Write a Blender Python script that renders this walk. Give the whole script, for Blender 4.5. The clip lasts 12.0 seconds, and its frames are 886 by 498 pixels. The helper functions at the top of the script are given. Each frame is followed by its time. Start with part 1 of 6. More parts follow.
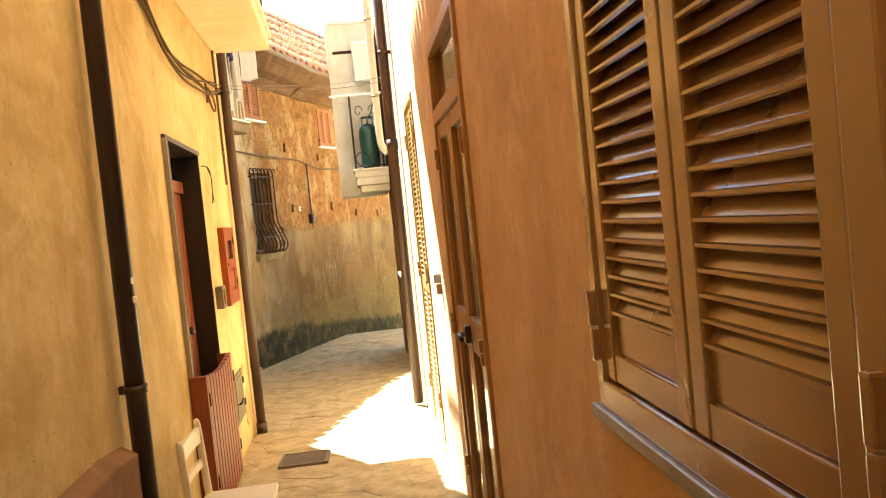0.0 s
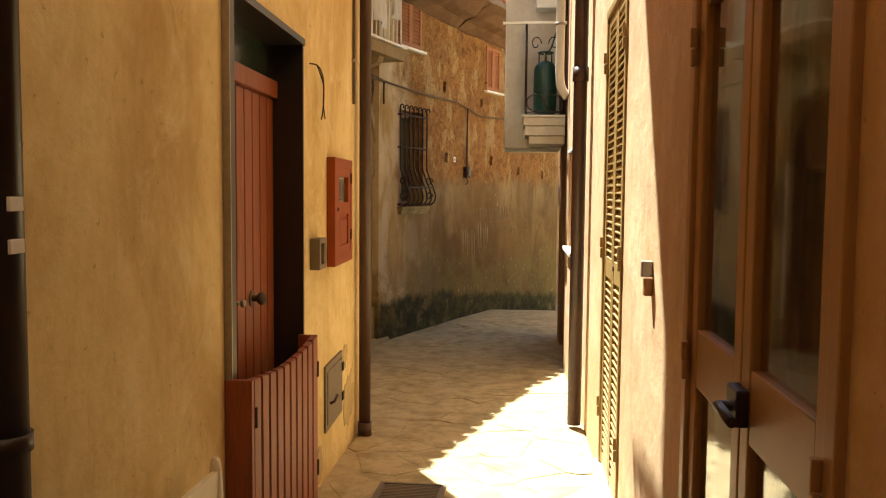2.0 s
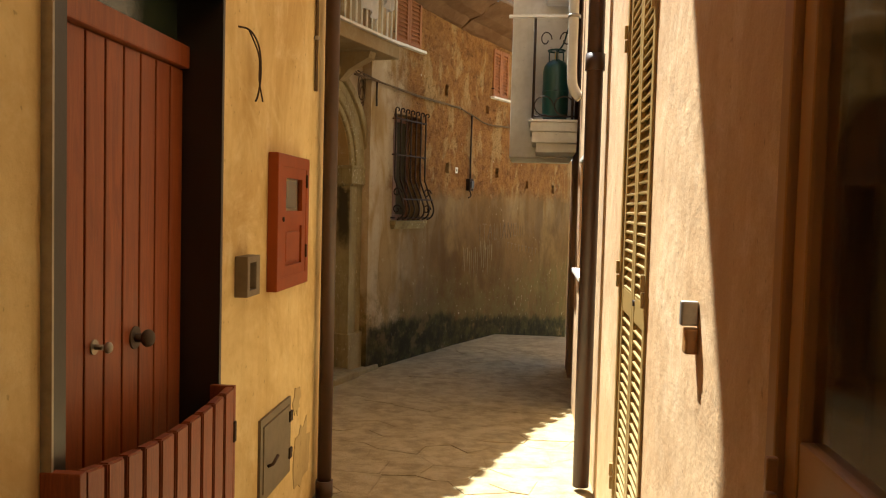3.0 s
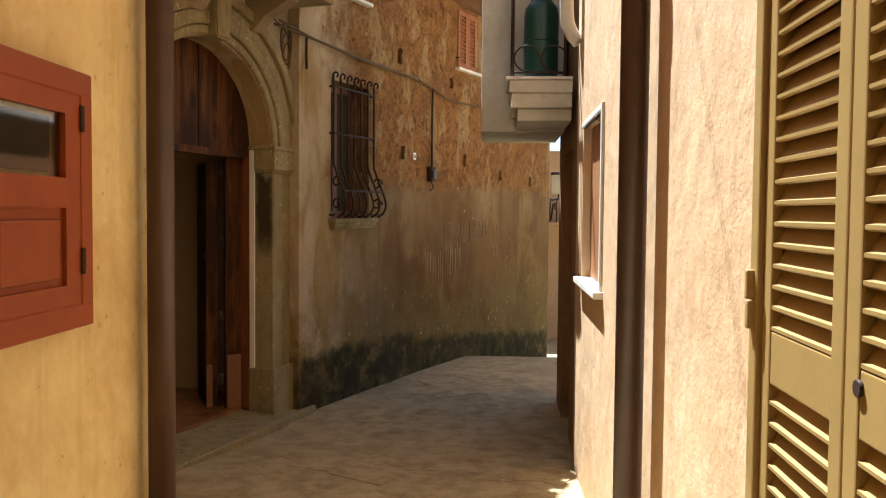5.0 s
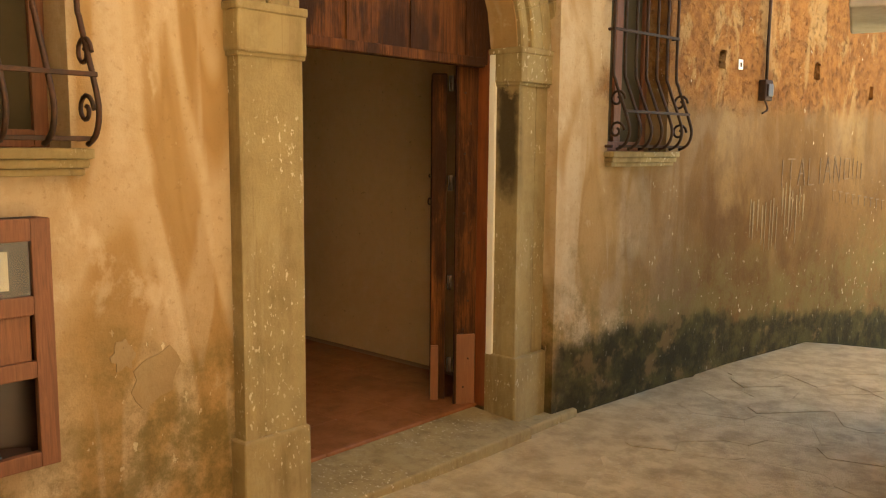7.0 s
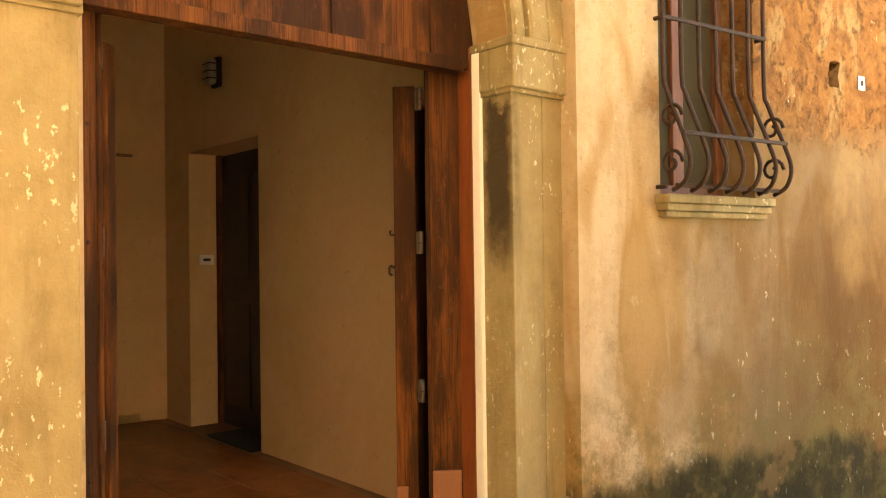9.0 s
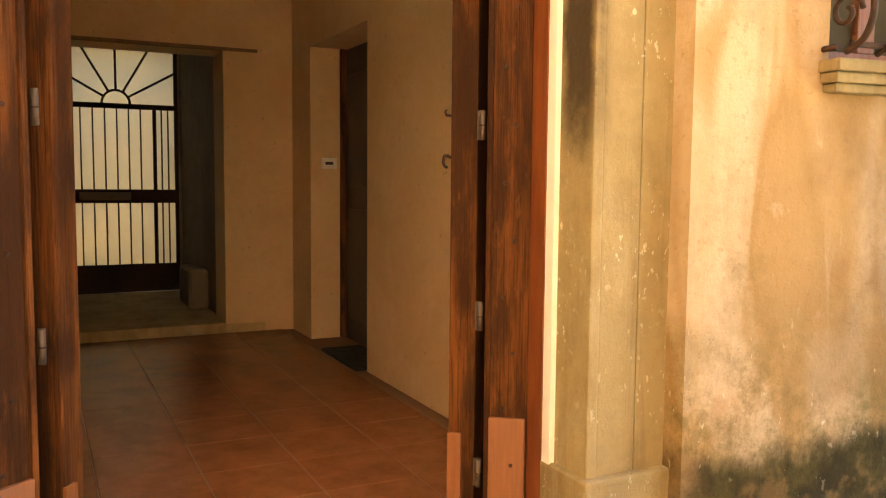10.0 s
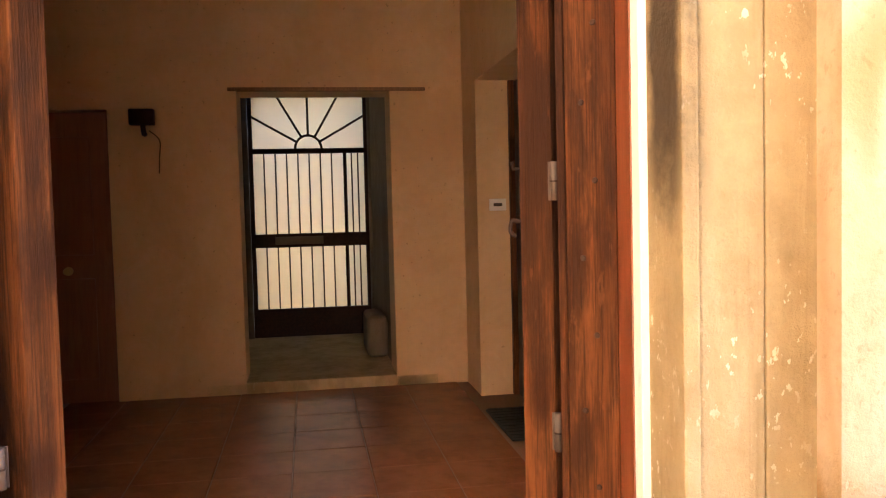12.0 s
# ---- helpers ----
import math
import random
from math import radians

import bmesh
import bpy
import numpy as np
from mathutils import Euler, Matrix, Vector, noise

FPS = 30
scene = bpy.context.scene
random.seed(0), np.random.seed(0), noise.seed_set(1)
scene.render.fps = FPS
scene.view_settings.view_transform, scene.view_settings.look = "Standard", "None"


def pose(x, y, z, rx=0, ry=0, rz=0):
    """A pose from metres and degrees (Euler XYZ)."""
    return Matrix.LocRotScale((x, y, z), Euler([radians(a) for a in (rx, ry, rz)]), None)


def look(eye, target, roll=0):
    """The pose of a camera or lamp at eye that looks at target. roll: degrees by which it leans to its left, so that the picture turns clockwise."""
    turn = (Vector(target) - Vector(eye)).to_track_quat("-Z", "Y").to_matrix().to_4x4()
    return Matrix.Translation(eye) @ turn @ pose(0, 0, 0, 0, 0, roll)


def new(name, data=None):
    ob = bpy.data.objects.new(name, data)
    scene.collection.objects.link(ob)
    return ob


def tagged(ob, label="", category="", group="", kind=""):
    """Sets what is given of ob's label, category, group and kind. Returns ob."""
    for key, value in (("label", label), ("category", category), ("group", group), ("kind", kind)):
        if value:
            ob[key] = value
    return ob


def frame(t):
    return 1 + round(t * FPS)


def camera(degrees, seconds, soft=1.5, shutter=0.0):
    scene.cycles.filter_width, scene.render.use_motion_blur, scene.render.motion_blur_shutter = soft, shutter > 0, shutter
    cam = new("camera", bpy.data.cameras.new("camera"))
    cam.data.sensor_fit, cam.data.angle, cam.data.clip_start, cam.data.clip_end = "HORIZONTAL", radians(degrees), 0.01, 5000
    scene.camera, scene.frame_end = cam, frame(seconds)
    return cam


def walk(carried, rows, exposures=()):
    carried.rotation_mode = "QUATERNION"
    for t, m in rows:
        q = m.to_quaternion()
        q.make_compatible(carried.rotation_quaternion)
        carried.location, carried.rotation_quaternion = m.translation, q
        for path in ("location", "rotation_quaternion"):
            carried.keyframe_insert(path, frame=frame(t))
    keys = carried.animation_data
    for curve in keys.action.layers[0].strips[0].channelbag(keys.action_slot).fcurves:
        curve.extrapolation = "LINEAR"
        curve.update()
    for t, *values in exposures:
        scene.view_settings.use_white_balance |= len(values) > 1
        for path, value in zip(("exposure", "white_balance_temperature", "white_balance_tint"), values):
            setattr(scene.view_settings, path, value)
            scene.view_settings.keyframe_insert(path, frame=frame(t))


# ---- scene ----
cam = camera(56.2, 12.0, soft=1.15)
PATH = [
    (0, (-0.173, 0.449, 1.724), (0.068, 2.432, 1.644), -5.8),
    (0.5, (-0.109, 0.906, 1.715), (0.012, 2.903, 1.709), -2.1),
    (1, (-0.152, 1.424, 1.673), (-0.064, 3.419, 1.573), 0.1),
    (1.5, (-0.167, 1.863, 1.653), (-0.168, 3.857, 1.501), -0.2),
    (2, (-0.16, 2.326, 1.627), (-0.29, 4.317, 1.488), 0.5),
    (2.5, (-0.124, 2.792, 1.623), (-0.308, 4.78, 1.499), -0.4),
    (3, (-0.055, 3.286, 1.592), (-0.217, 5.277, 1.492), 1.5),
    (4.8, (-0.09, 5.047, 1.481), (-0.147, 7.045, 1.391), -0.0),
    (5, (-0.112, 5.236, 1.49), (-0.195, 7.232, 1.404), 0.5),
    (5.5, (-0.102, 5.712, 1.433), (-0.336, 7.697, 1.351), -0.6),
    (6, (-0.114, 6.231, 1.411), (-0.544, 8.181, 1.287), 0.8),
    (6.5, (-0.11, 6.693, 1.441), (-0.814, 8.555, 1.25), -0.3),
    (7, (-0.133, 7.181, 1.449), (-0.967, 8.983, 1.208), 0.5),
    (7.5, (-0.218, 7.619, 1.472), (-1.115, 9.405, 1.404), -0.4),
    (7.7, (-0.23, 7.76, 1.47), (-1.148, 9.537, 1.432), -0.4),
    (9.3, (-0.289, 9.062, 1.152), (-1.452, 10.689, 1.167), -0.3),
    (9.5, (-0.3, 9.239, 1.137), (-1.555, 10.793, 1.047), -0.2),
    (10, (-0.353, 9.642, 1.096), (-1.799, 11.014, 0.932), 0.5),
    (10.5, (-0.381, 9.934, 1.121), (-1.93, 11.19, 0.971), -0.1),
    (11, (-0.396, 10.164, 1.133), (-2.118, 11.171, 0.982), -0.0),
    (11.5, (-0.48, 10.304, 1.183), (-2.229, 11.261, 1.021), 1.2),
    (12, (-0.513, 10.358, 1.209), (-2.301, 11.249, 1.105), -1.4),
]
EXPOSURES = [
    (0, 3.5, 5650, -5), (0.6, 3.2, 5700, -4), (1.5, 2.45, 5950, 2), (2.5, 1.95, 5850, 3), (3.0, 1.85, 5850, 3), (5.0, 1.88, 5300, 6), (5.6, 1.93, 5450, 6), (6.0, 2.45, 5800, 8),
    (6.6, 3.0, 6000, 3), (7.7, 3.65, 5500, 0), (9.3, 4.33, 6200, 4), (10.0, 4.63, 6200, 9), (11.0, 4.9, 5700, 15), (12.0, 5.25, 5200, 22),
]
walk(cam, [(t, look(eye, target, roll)) for t, eye, target, roll in PATH], EXPOSURES)

# ---- world and sun ----
SUN_EL, SUN_TRAVEL = 60.0, (0.456, -0.890)
world = bpy.data.worlds.new("sky_world")
scene.world = world
world.use_nodes = True
wn = world.node_tree.nodes
sky = wn.new("ShaderNodeTexSky")
sky.sky_type = "NISHITA"
sky.sun_disc = False
sky.sun_elevation = radians(SUN_EL)
sky.sun_rotation = math.atan2(-SUN_TRAVEL[0], -SUN_TRAVEL[1])
wn["Background"].inputs["Strength"].default_value = 0.055
world.node_tree.links.new(sky.outputs["Color"], wn["Background"].inputs["Color"])
sun_data = bpy.data.lights.new("sun", "SUN")
sun_data.energy, sun_data.angle, sun_data.color = 5.0, radians(0.55), (1.0, 0.95, 0.86)
sun = new("sun", sun_data)
sun_dir = Vector((SUN_TRAVEL[0], SUN_TRAVEL[1], -math.tan(radians(SUN_EL))))
sun.matrix_world = Matrix.Translation((-6, 16, 20)) @ sun_dir.to_track_quat("-Z", "Y").to_matrix().to_4x4()


# ---- materials ----
def material(name):
    m = bpy.data.materials.new(name)
    m.use_nodes = True
    return m, m.node_tree.nodes, m.node_tree.links, m.node_tree.nodes["Principled BSDF"]


def noise_node(nodes, links, coord, scale, detail=5, rough=0.6, stretch=None, distortion=0.0):
    n = nodes.new("ShaderNodeTexNoise")
    n.inputs["Scale"].default_value = scale
    n.inputs["Detail"].default_value = detail
    n.inputs["Roughness"].default_value = rough
    n.inputs["Distortion"].default_value = distortion
    if stretch:
        mp = nodes.new("ShaderNodeMapping")
        mp.inputs["Scale"].default_value = stretch
        links.new(coord, mp.inputs["Vector"])
        coord = mp.outputs["Vector"]
    links.new(coord, n.inputs["Vector"])
    return n.outputs["Fac"]


def ramp(nodes, links, fac, lo, hi):
    r = nodes.new("ShaderNodeMapRange")
    r.interpolation_type = "SMOOTHSTEP"
    r.inputs["From Min"].default_value, r.inputs["From Max"].default_value = lo, hi
    links.new(fac, r.inputs["Value"])
    return r.outputs["Result"]


def mix(nodes, links, fac, a, b, mode="MIX"):
    n = nodes.new("ShaderNodeMix")
    n.data_type, n.blend_type = "RGBA", mode
    if isinstance(fac, (int, float)):
        n.inputs[0].default_value = fac
    else:
        links.new(fac, n.inputs[0])
    for sock, v in ((6, a), (7, b)):
        if isinstance(v, tuple):
            n.inputs[sock].default_value = (*v[:3], 1)
        else:
            links.new(v, n.inputs[sock])
    return n.outputs[2]


def arith(nodes, links, op, a, b):
    n = nodes.new("ShaderNodeMath")
    n.operation = op
    for i, v in enumerate((a, b)):
        if isinstance(v, (int, float)):
            n.inputs[i].default_value = v
        else:
            links.new(v, n.inputs[i])
    return n.outputs[0]


def place(nodes):
    return nodes.new("ShaderNodeNewGeometry").outputs["Position"]


def bump(nodes, links, height, strength, distance, bsdf, under=None):
    b = nodes.new("ShaderNodeBump")
    b.inputs["Strength"].default_value, b.inputs["Distance"].default_value = strength, distance
    links.new(height, b.inputs["Height"])
    if under:
        links.new(under, b.inputs["Normal"])
    links.new(b.outputs["Normal"], bsdf.inputs["Normal"])
    return b.outputs["Normal"]


def plaster(name, base, stain, light, rough=0.9, relief=0.006, streak=0.5, cloud=0.8):
    """Painted render: cloudy patches, drip streaks, trowel marks, specks, fine grain."""
    m, n, l, b = material(name)
    p = place(n)
    big = ramp(n, l, noise_node(n, l, p, 0.8, 5, 0.7, None, 0.6), 0.38, 0.66)
    mid = ramp(n, l, noise_node(n, l, p, 3.1, 7, 0.75, None, 0.8), 0.45, 0.72)
    drip = ramp(n, l, noise_node(n, l, p, 3.4, 6, 0.65, (2.2, 2.2, 0.22), 0.5), 0.48, 0.74)
    col = mix(n, l, arith(n, l, "MULTIPLY", big, cloud), base, stain)
    col = mix(n, l, arith(n, l, "MULTIPLY", mid, 0.6), col, light)
    col = mix(n, l, arith(n, l, "MULTIPLY", drip, streak), col, stain)
    fine = noise_node(n, l, p, 90, 4, 0.7)
    col = mix(n, l, arith(n, l, "MULTIPLY", ramp(n, l, noise_node(n, l, p, 17, 6, 0.75), 0.42, 0.7), 0.28), col, stain)
    spots = ramp(n, l, noise_node(n, l, p, 34, 2, 0.5), 0.70, 0.75)
    col = mix(n, l, arith(n, l, "MULTIPLY", spots, 0.4), col, tuple(0.4 * c for c in stain))
    l.new(col, b.inputs["Base Color"])
    b.inputs["Roughness"].default_value = rough
    b.inputs["Specular IOR Level"].default_value = 0.2
    h = arith(n, l, "ADD", arith(n, l, "MULTIPLY", fine, 0.25), noise_node(n, l, p, 9, 5, 0.6))
    trowel = noise_node(n, l, p, 2.2, 3, 0.5)
    first = n.new("ShaderNodeBump")
    first.inputs["Strength"].default_value, first.inputs["Distance"].default_value = 0.5, 0.035
    l.new(trowel, first.inputs["Height"])
    bump(n, l, h, 0.6, relief, b, first.outputs["Normal"])
    return m


def wood(name, dark, lightc, rough=0.55, axis=(14, 14, 0.9), coat=0.0, wear=None):
    m, n, l, b = material(name)
    co = n.new("ShaderNodeTexCoord").outputs["Object"]
    rnd = n.new("ShaderNodeObjectInfo").outputs["Random"]
    grain = noise_node(n, l, co, 6, 8, 0.7, axis, 1.2)
    big = ramp(n, l, noise_node(n, l, place(n), 2.2, 4, 0.6), 0.4, 0.7)
    col = mix(n, l, ramp(n, l, grain, 0.3, 0.7), dark, lightc)
    col = mix(n, l, arith(n, l, "MULTIPLY", big, 0.5), col, dark)
    col = mix(n, l, arith(n, l, "MULTIPLY", rnd, 0.25), col, dark)
    if wear:
        w = ramp(n, l, noise_node(n, l, place(n), 26, 5, 0.7, (1, 1, 0.4)), 0.62, 0.72)
        col = mix(n, l, arith(n, l, "MULTIPLY", w, 0.6), col, wear)
    l.new(col, b.inputs["Base Color"])
    b.inputs["Roughness"].default_value = rough
    b.inputs["Coat Weight"].default_value = coat
    bump(n, l, grain, 0.35, 0.002, b)
    return m


def gate_wood(name):
    """Old stained softwood: fine upright grain, dark knots, burnt patches, rubbed orange edges."""
    m, n, l, b = material(name)
    co = n.new("ShaderNodeTexCoord").outputs["Object"]
    rnd = n.new("ShaderNodeObjectInfo").outputs["Random"]
    shift = n.new("ShaderNodeVectorMath")
    shift.operation = "ADD"
    comb = n.new("ShaderNodeCombineXYZ")
    l.new(arith(n, l, "MULTIPLY", rnd, 9.0), comb.inputs["Z"])
    l.new(co, shift.inputs[0])
    l.new(comb.outputs[0], shift.inputs[1])
    q = shift.outputs[0]
    knot = n.new("ShaderNodeTexVoronoi")
    knot.inputs["Scale"].default_value = 1.0
    mp = n.new("ShaderNodeMapping")
    mp.inputs["Scale"].default_value = (5.5, 5.5, 2.6)
    l.new(q, mp.inputs["Vector"])
    l.new(mp.outputs["Vector"], knot.inputs["Vector"])
    k = ramp(n, l, knot.outputs["Distance"], 0.26, 0.08)
    base = mix(n, l, ramp(n, l, noise_node(n, l, q, 1.5, 5, 0.65, (9, 9, 0.5), 0.2), 0.34, 0.64), (0.063, 0.021, 0.005), (0.158, 0.058, 0.013))
    lines = noise_node(n, l, q, 9, 6, 0.7, (24, 24, 0.4), 0.12)
    col = mix(n, l, arith(n, l, "MULTIPLY", ramp(n, l, lines, 0.47, 0.64), 0.8), base, (0.030, 0.010, 0.004))
    burnt = ramp(n, l, noise_node(n, l, q, 2.1, 6, 0.7, (2.4, 2.4, 0.6), 0.2), 0.43, 0.58)
    col = mix(n, l, arith(n, l, "MULTIPLY", burnt, 0.85), col, (0.024, 0.010, 0.0045))
    col = mix(n, l, arith(n, l, "MULTIPLY", k, 0.85), col, (0.028, 0.010, 0.004))
    rub = ramp(n, l, noise_node(n, l, q, 24, 5, 0.7, (1.2, 1.2, 0.3)), 0.62, 0.7)
    col = mix(n, l, arith(n, l, "MULTIPLY", rub, 0.3), col, (0.197, 0.078, 0.023))
    l.new(col, b.inputs["Base Color"])
    b.inputs["Roughness"].default_value = 0.6
    b.inputs["Specular IOR Level"].default_value = 0.12
    h = arith(n, l, "SUBTRACT", arith(n, l, "MULTIPLY", lines, -1.0), arith(n, l, "MULTIPLY", k, 0.6))
    bump(n, l, h, 0.85, 0.007, b)
    return m


def painted(name, color, rough=0.5, metal=0.0, var=0.25, grain=30, dirt=None, relief=0.001, spec=0.5, coat=0.0):
    m, n, l, b = material(name)
    p = place(n)
    a = ramp(n, l, noise_node(n, l, p, grain, 5, 0.65), 0.35, 0.75)
    c = ramp(n, l, noise_node(n, l, p, 3.1, 4, 0.6), 0.4, 0.75)
    d = dirt or tuple(x * 0.55 for x in color)
    col = mix(n, l, arith(n, l, "MULTIPLY", a, var), color, d)
    col = mix(n, l, arith(n, l, "MULTIPLY", c, var), col, d)
    l.new(col, b.inputs["Base Color"])
    b.inputs["Roughness"].default_value, b.inputs["Metallic"].default_value = rough, metal
    b.inputs["Specular IOR Level"].default_value = spec
    b.inputs["Coat Weight"].default_value, b.inputs["Coat Roughness"].default_value = coat, 0.16
    bump(n, l, a, 0.3, relief, b)
    return m


def old_wall():
    """Weathered ochre render: wavy drip stains, browner further along and lower down, pitted rubble above, moss at the
    foot.
    """
    m, n, l, b = material("weathered_ochre_render")
    p = place(n)
    sep = n.new("ShaderNodeSeparateXYZ")
    l.new(p, sep.inputs[0])
    z, y = sep.outputs["Z"], sep.outputs["Y"]

    def times(u, v):
        return arith(n, l, "MULTIPLY", u, v)

    def plus(u, v):
        return arith(n, l, "ADD", u, v)

    def minus(u, v):
        return arith(n, l, "SUBTRACT", u, v)

    def spots(scale, lo, hi, detail=5, rough=0.65, stretch=None, twist=0.0):
        return ramp(n, l, noise_node(n, l, p, scale, detail, rough, stretch, twist), lo, hi)

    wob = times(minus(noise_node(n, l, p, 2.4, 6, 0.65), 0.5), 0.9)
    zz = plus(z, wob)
    # cream lime wash with flowing ochre drip marks
    flow = noise_node(n, l, p, 1.9, 2, 0.5, (1.3, 1.3, 0.4), 1.5)
    col = mix(n, l, ramp(n, l, flow, 0.44, 0.57), (0.458, 0.353, 0.221), (0.332, 0.215, 0.089))
    edge = times(ramp(n, l, flow, 0.555, 0.585), ramp(n, l, flow, 0.66, 0.60))
    col = mix(n, l, times(edge, 0.45), col, (0.270, 0.170, 0.068))
    runs = noise_node(n, l, p, 2.7, 3, 0.5, (1.6, 1.6, 0.3), 0.8)
    col = mix(n, l, times(ramp(n, l, runs, 0.53, 0.62), 0.5), col, (0.484, 0.392, 0.272))
    col = mix(n, l, times(spots(0.9, 0.46, 0.68, 5), 0.7), col, (0.377, 0.253, 0.111))
    col = mix(n, l, times(spots(7, 0.45, 0.72, 7, 0.75), 0.4), col, (0.346, 0.238, 0.115))
    col = mix(n, l, times(spots(38, 0.6, 0.7, 3), 0.35), col, (0.227, 0.141, 0.062))
    grit = spots(21, 0.50, 0.66, 6, 0.75)
    col = mix(n, l, times(grit, 0.22), col, (0.312, 0.202, 0.089))
    rust = times(spots(2.6, 0.55, 0.66, 6, 0.7, (1.6, 1.6, 0.55), 0.4), ramp(n, l, z, 1.9, 0.7))
    col = mix(n, l, times(rust, 0.4), col, (0.282, 0.153, 0.062))
    lime = spots(3.3, 0.58, 0.70, 6, 0.7, (1.2, 1.2, 0.8), 0.3)
    col = mix(n, l, times(lime, 0.5), col, (0.552, 0.453, 0.321))
    # further on: pitted rubble above, below it brown that deepens with y and downwards
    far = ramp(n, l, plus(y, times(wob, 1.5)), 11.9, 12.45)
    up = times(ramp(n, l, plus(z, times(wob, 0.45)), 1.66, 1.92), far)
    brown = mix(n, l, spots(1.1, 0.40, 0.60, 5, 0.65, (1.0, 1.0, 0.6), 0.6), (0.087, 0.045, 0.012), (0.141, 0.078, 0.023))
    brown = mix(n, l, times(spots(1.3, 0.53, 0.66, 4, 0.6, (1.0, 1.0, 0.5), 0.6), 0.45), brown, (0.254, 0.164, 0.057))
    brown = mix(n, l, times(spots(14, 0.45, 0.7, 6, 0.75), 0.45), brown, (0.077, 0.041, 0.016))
    browned = times(far, plus(0.62, times(ramp(n, l, plus(y, wob), 12.1, 13.3), 0.38)))
    col = mix(n, l, times(browned, plus(0.80, times(ramp(n, l, zz, 1.75, 0.95), 0.18))), col, brown)
    rub = mix(n, l, spots(9, 0.38, 0.66, 6, 0.7), (0.294, 0.142, 0.040), (0.190, 0.085, 0.024))
    rub = mix(n, l, times(spots(2.1, 0.52, 0.62, 6, 0.7, (1.4, 1.4, 0.7), 0.4), 0.7), rub, (0.380, 0.252, 0.109))
    rub = mix(n, l, times(spots(1.3, 0.5, 0.7, 4), 0.55), rub, (0.209, 0.100, 0.034))
    col = mix(n, l, up, col, rub)
    pits = times(spots(19, 0.54, 0.63, 6, 0.78), up)
    col = mix(n, l, times(pits, 0.42), col, (0.10, 0.046, 0.016))
    # damp foot: greenish grime, then moss
    foot = ramp(n, l, plus(z, times(wob, 1.7)), 0.95, 0.28)
    grime = times(foot, spots(5, 0.36, 0.6, 7, 0.8))
    col = mix(n, l, times(grime, 0.8), col, (0.125, 0.098, 0.030))
    fringe = times(minus(noise_node(n, l, p, 4.5, 5, 0.65, (1.2, 1.2, 0.55)), 0.5), 0.26)
    fall = times(arith(n, l, "MAXIMUM", minus(y, 13.0), 0.0), 0.125)
    moss = ramp(n, l, plus(plus(plus(z, fall), fringe), times(wob, 0.3)), 0.39, 0.27)
    moss = times(moss, plus(0.08, times(ramp(n, l, plus(y, wob), 11.35, 11.75), 0.90)))
    green = mix(n, l, spots(6, 0.38, 0.66, 6, 0.7), (0.026, 0.021, 0.008), (0.066, 0.054, 0.015))
    green = mix(n, l, times(spots(3.4, 0.56, 0.66, 5), 0.6), green, (0.15, 0.095, 0.034))
    col = mix(n, l, moss, col, green)
    # flaked spots, in clusters
    chips = times(spots(27, 0.66, 0.69, 3, 0.6, (1, 1, 0.6)), plus(times(spots(1.7, 0.55, 0.68, 3), 0.8), times(foot, 0.55)))
    chips = times(chips, minus(0.9, times(moss, 0.72)))
    col = mix(n, l, chips, col, (0.62, 0.54, 0.38))
    l.new(col, b.inputs["Base Color"])
    b.inputs["Roughness"].default_value = 0.93
    b.inputs["Specular IOR Level"].default_value = 0.15
    rough = noise_node(n, l, p, 13, 7, 0.75)
    fine = noise_node(n, l, p, 60, 4, 0.7)
    high = plus(times(rough, plus(0.25, times(up, 2.0))), times(fine, 0.2))
    high = minus(minus(high, times(pits, 1.0)), times(chips, 0.25))
    bump(n, l, high, 0.85, 0.02, b)
    return m


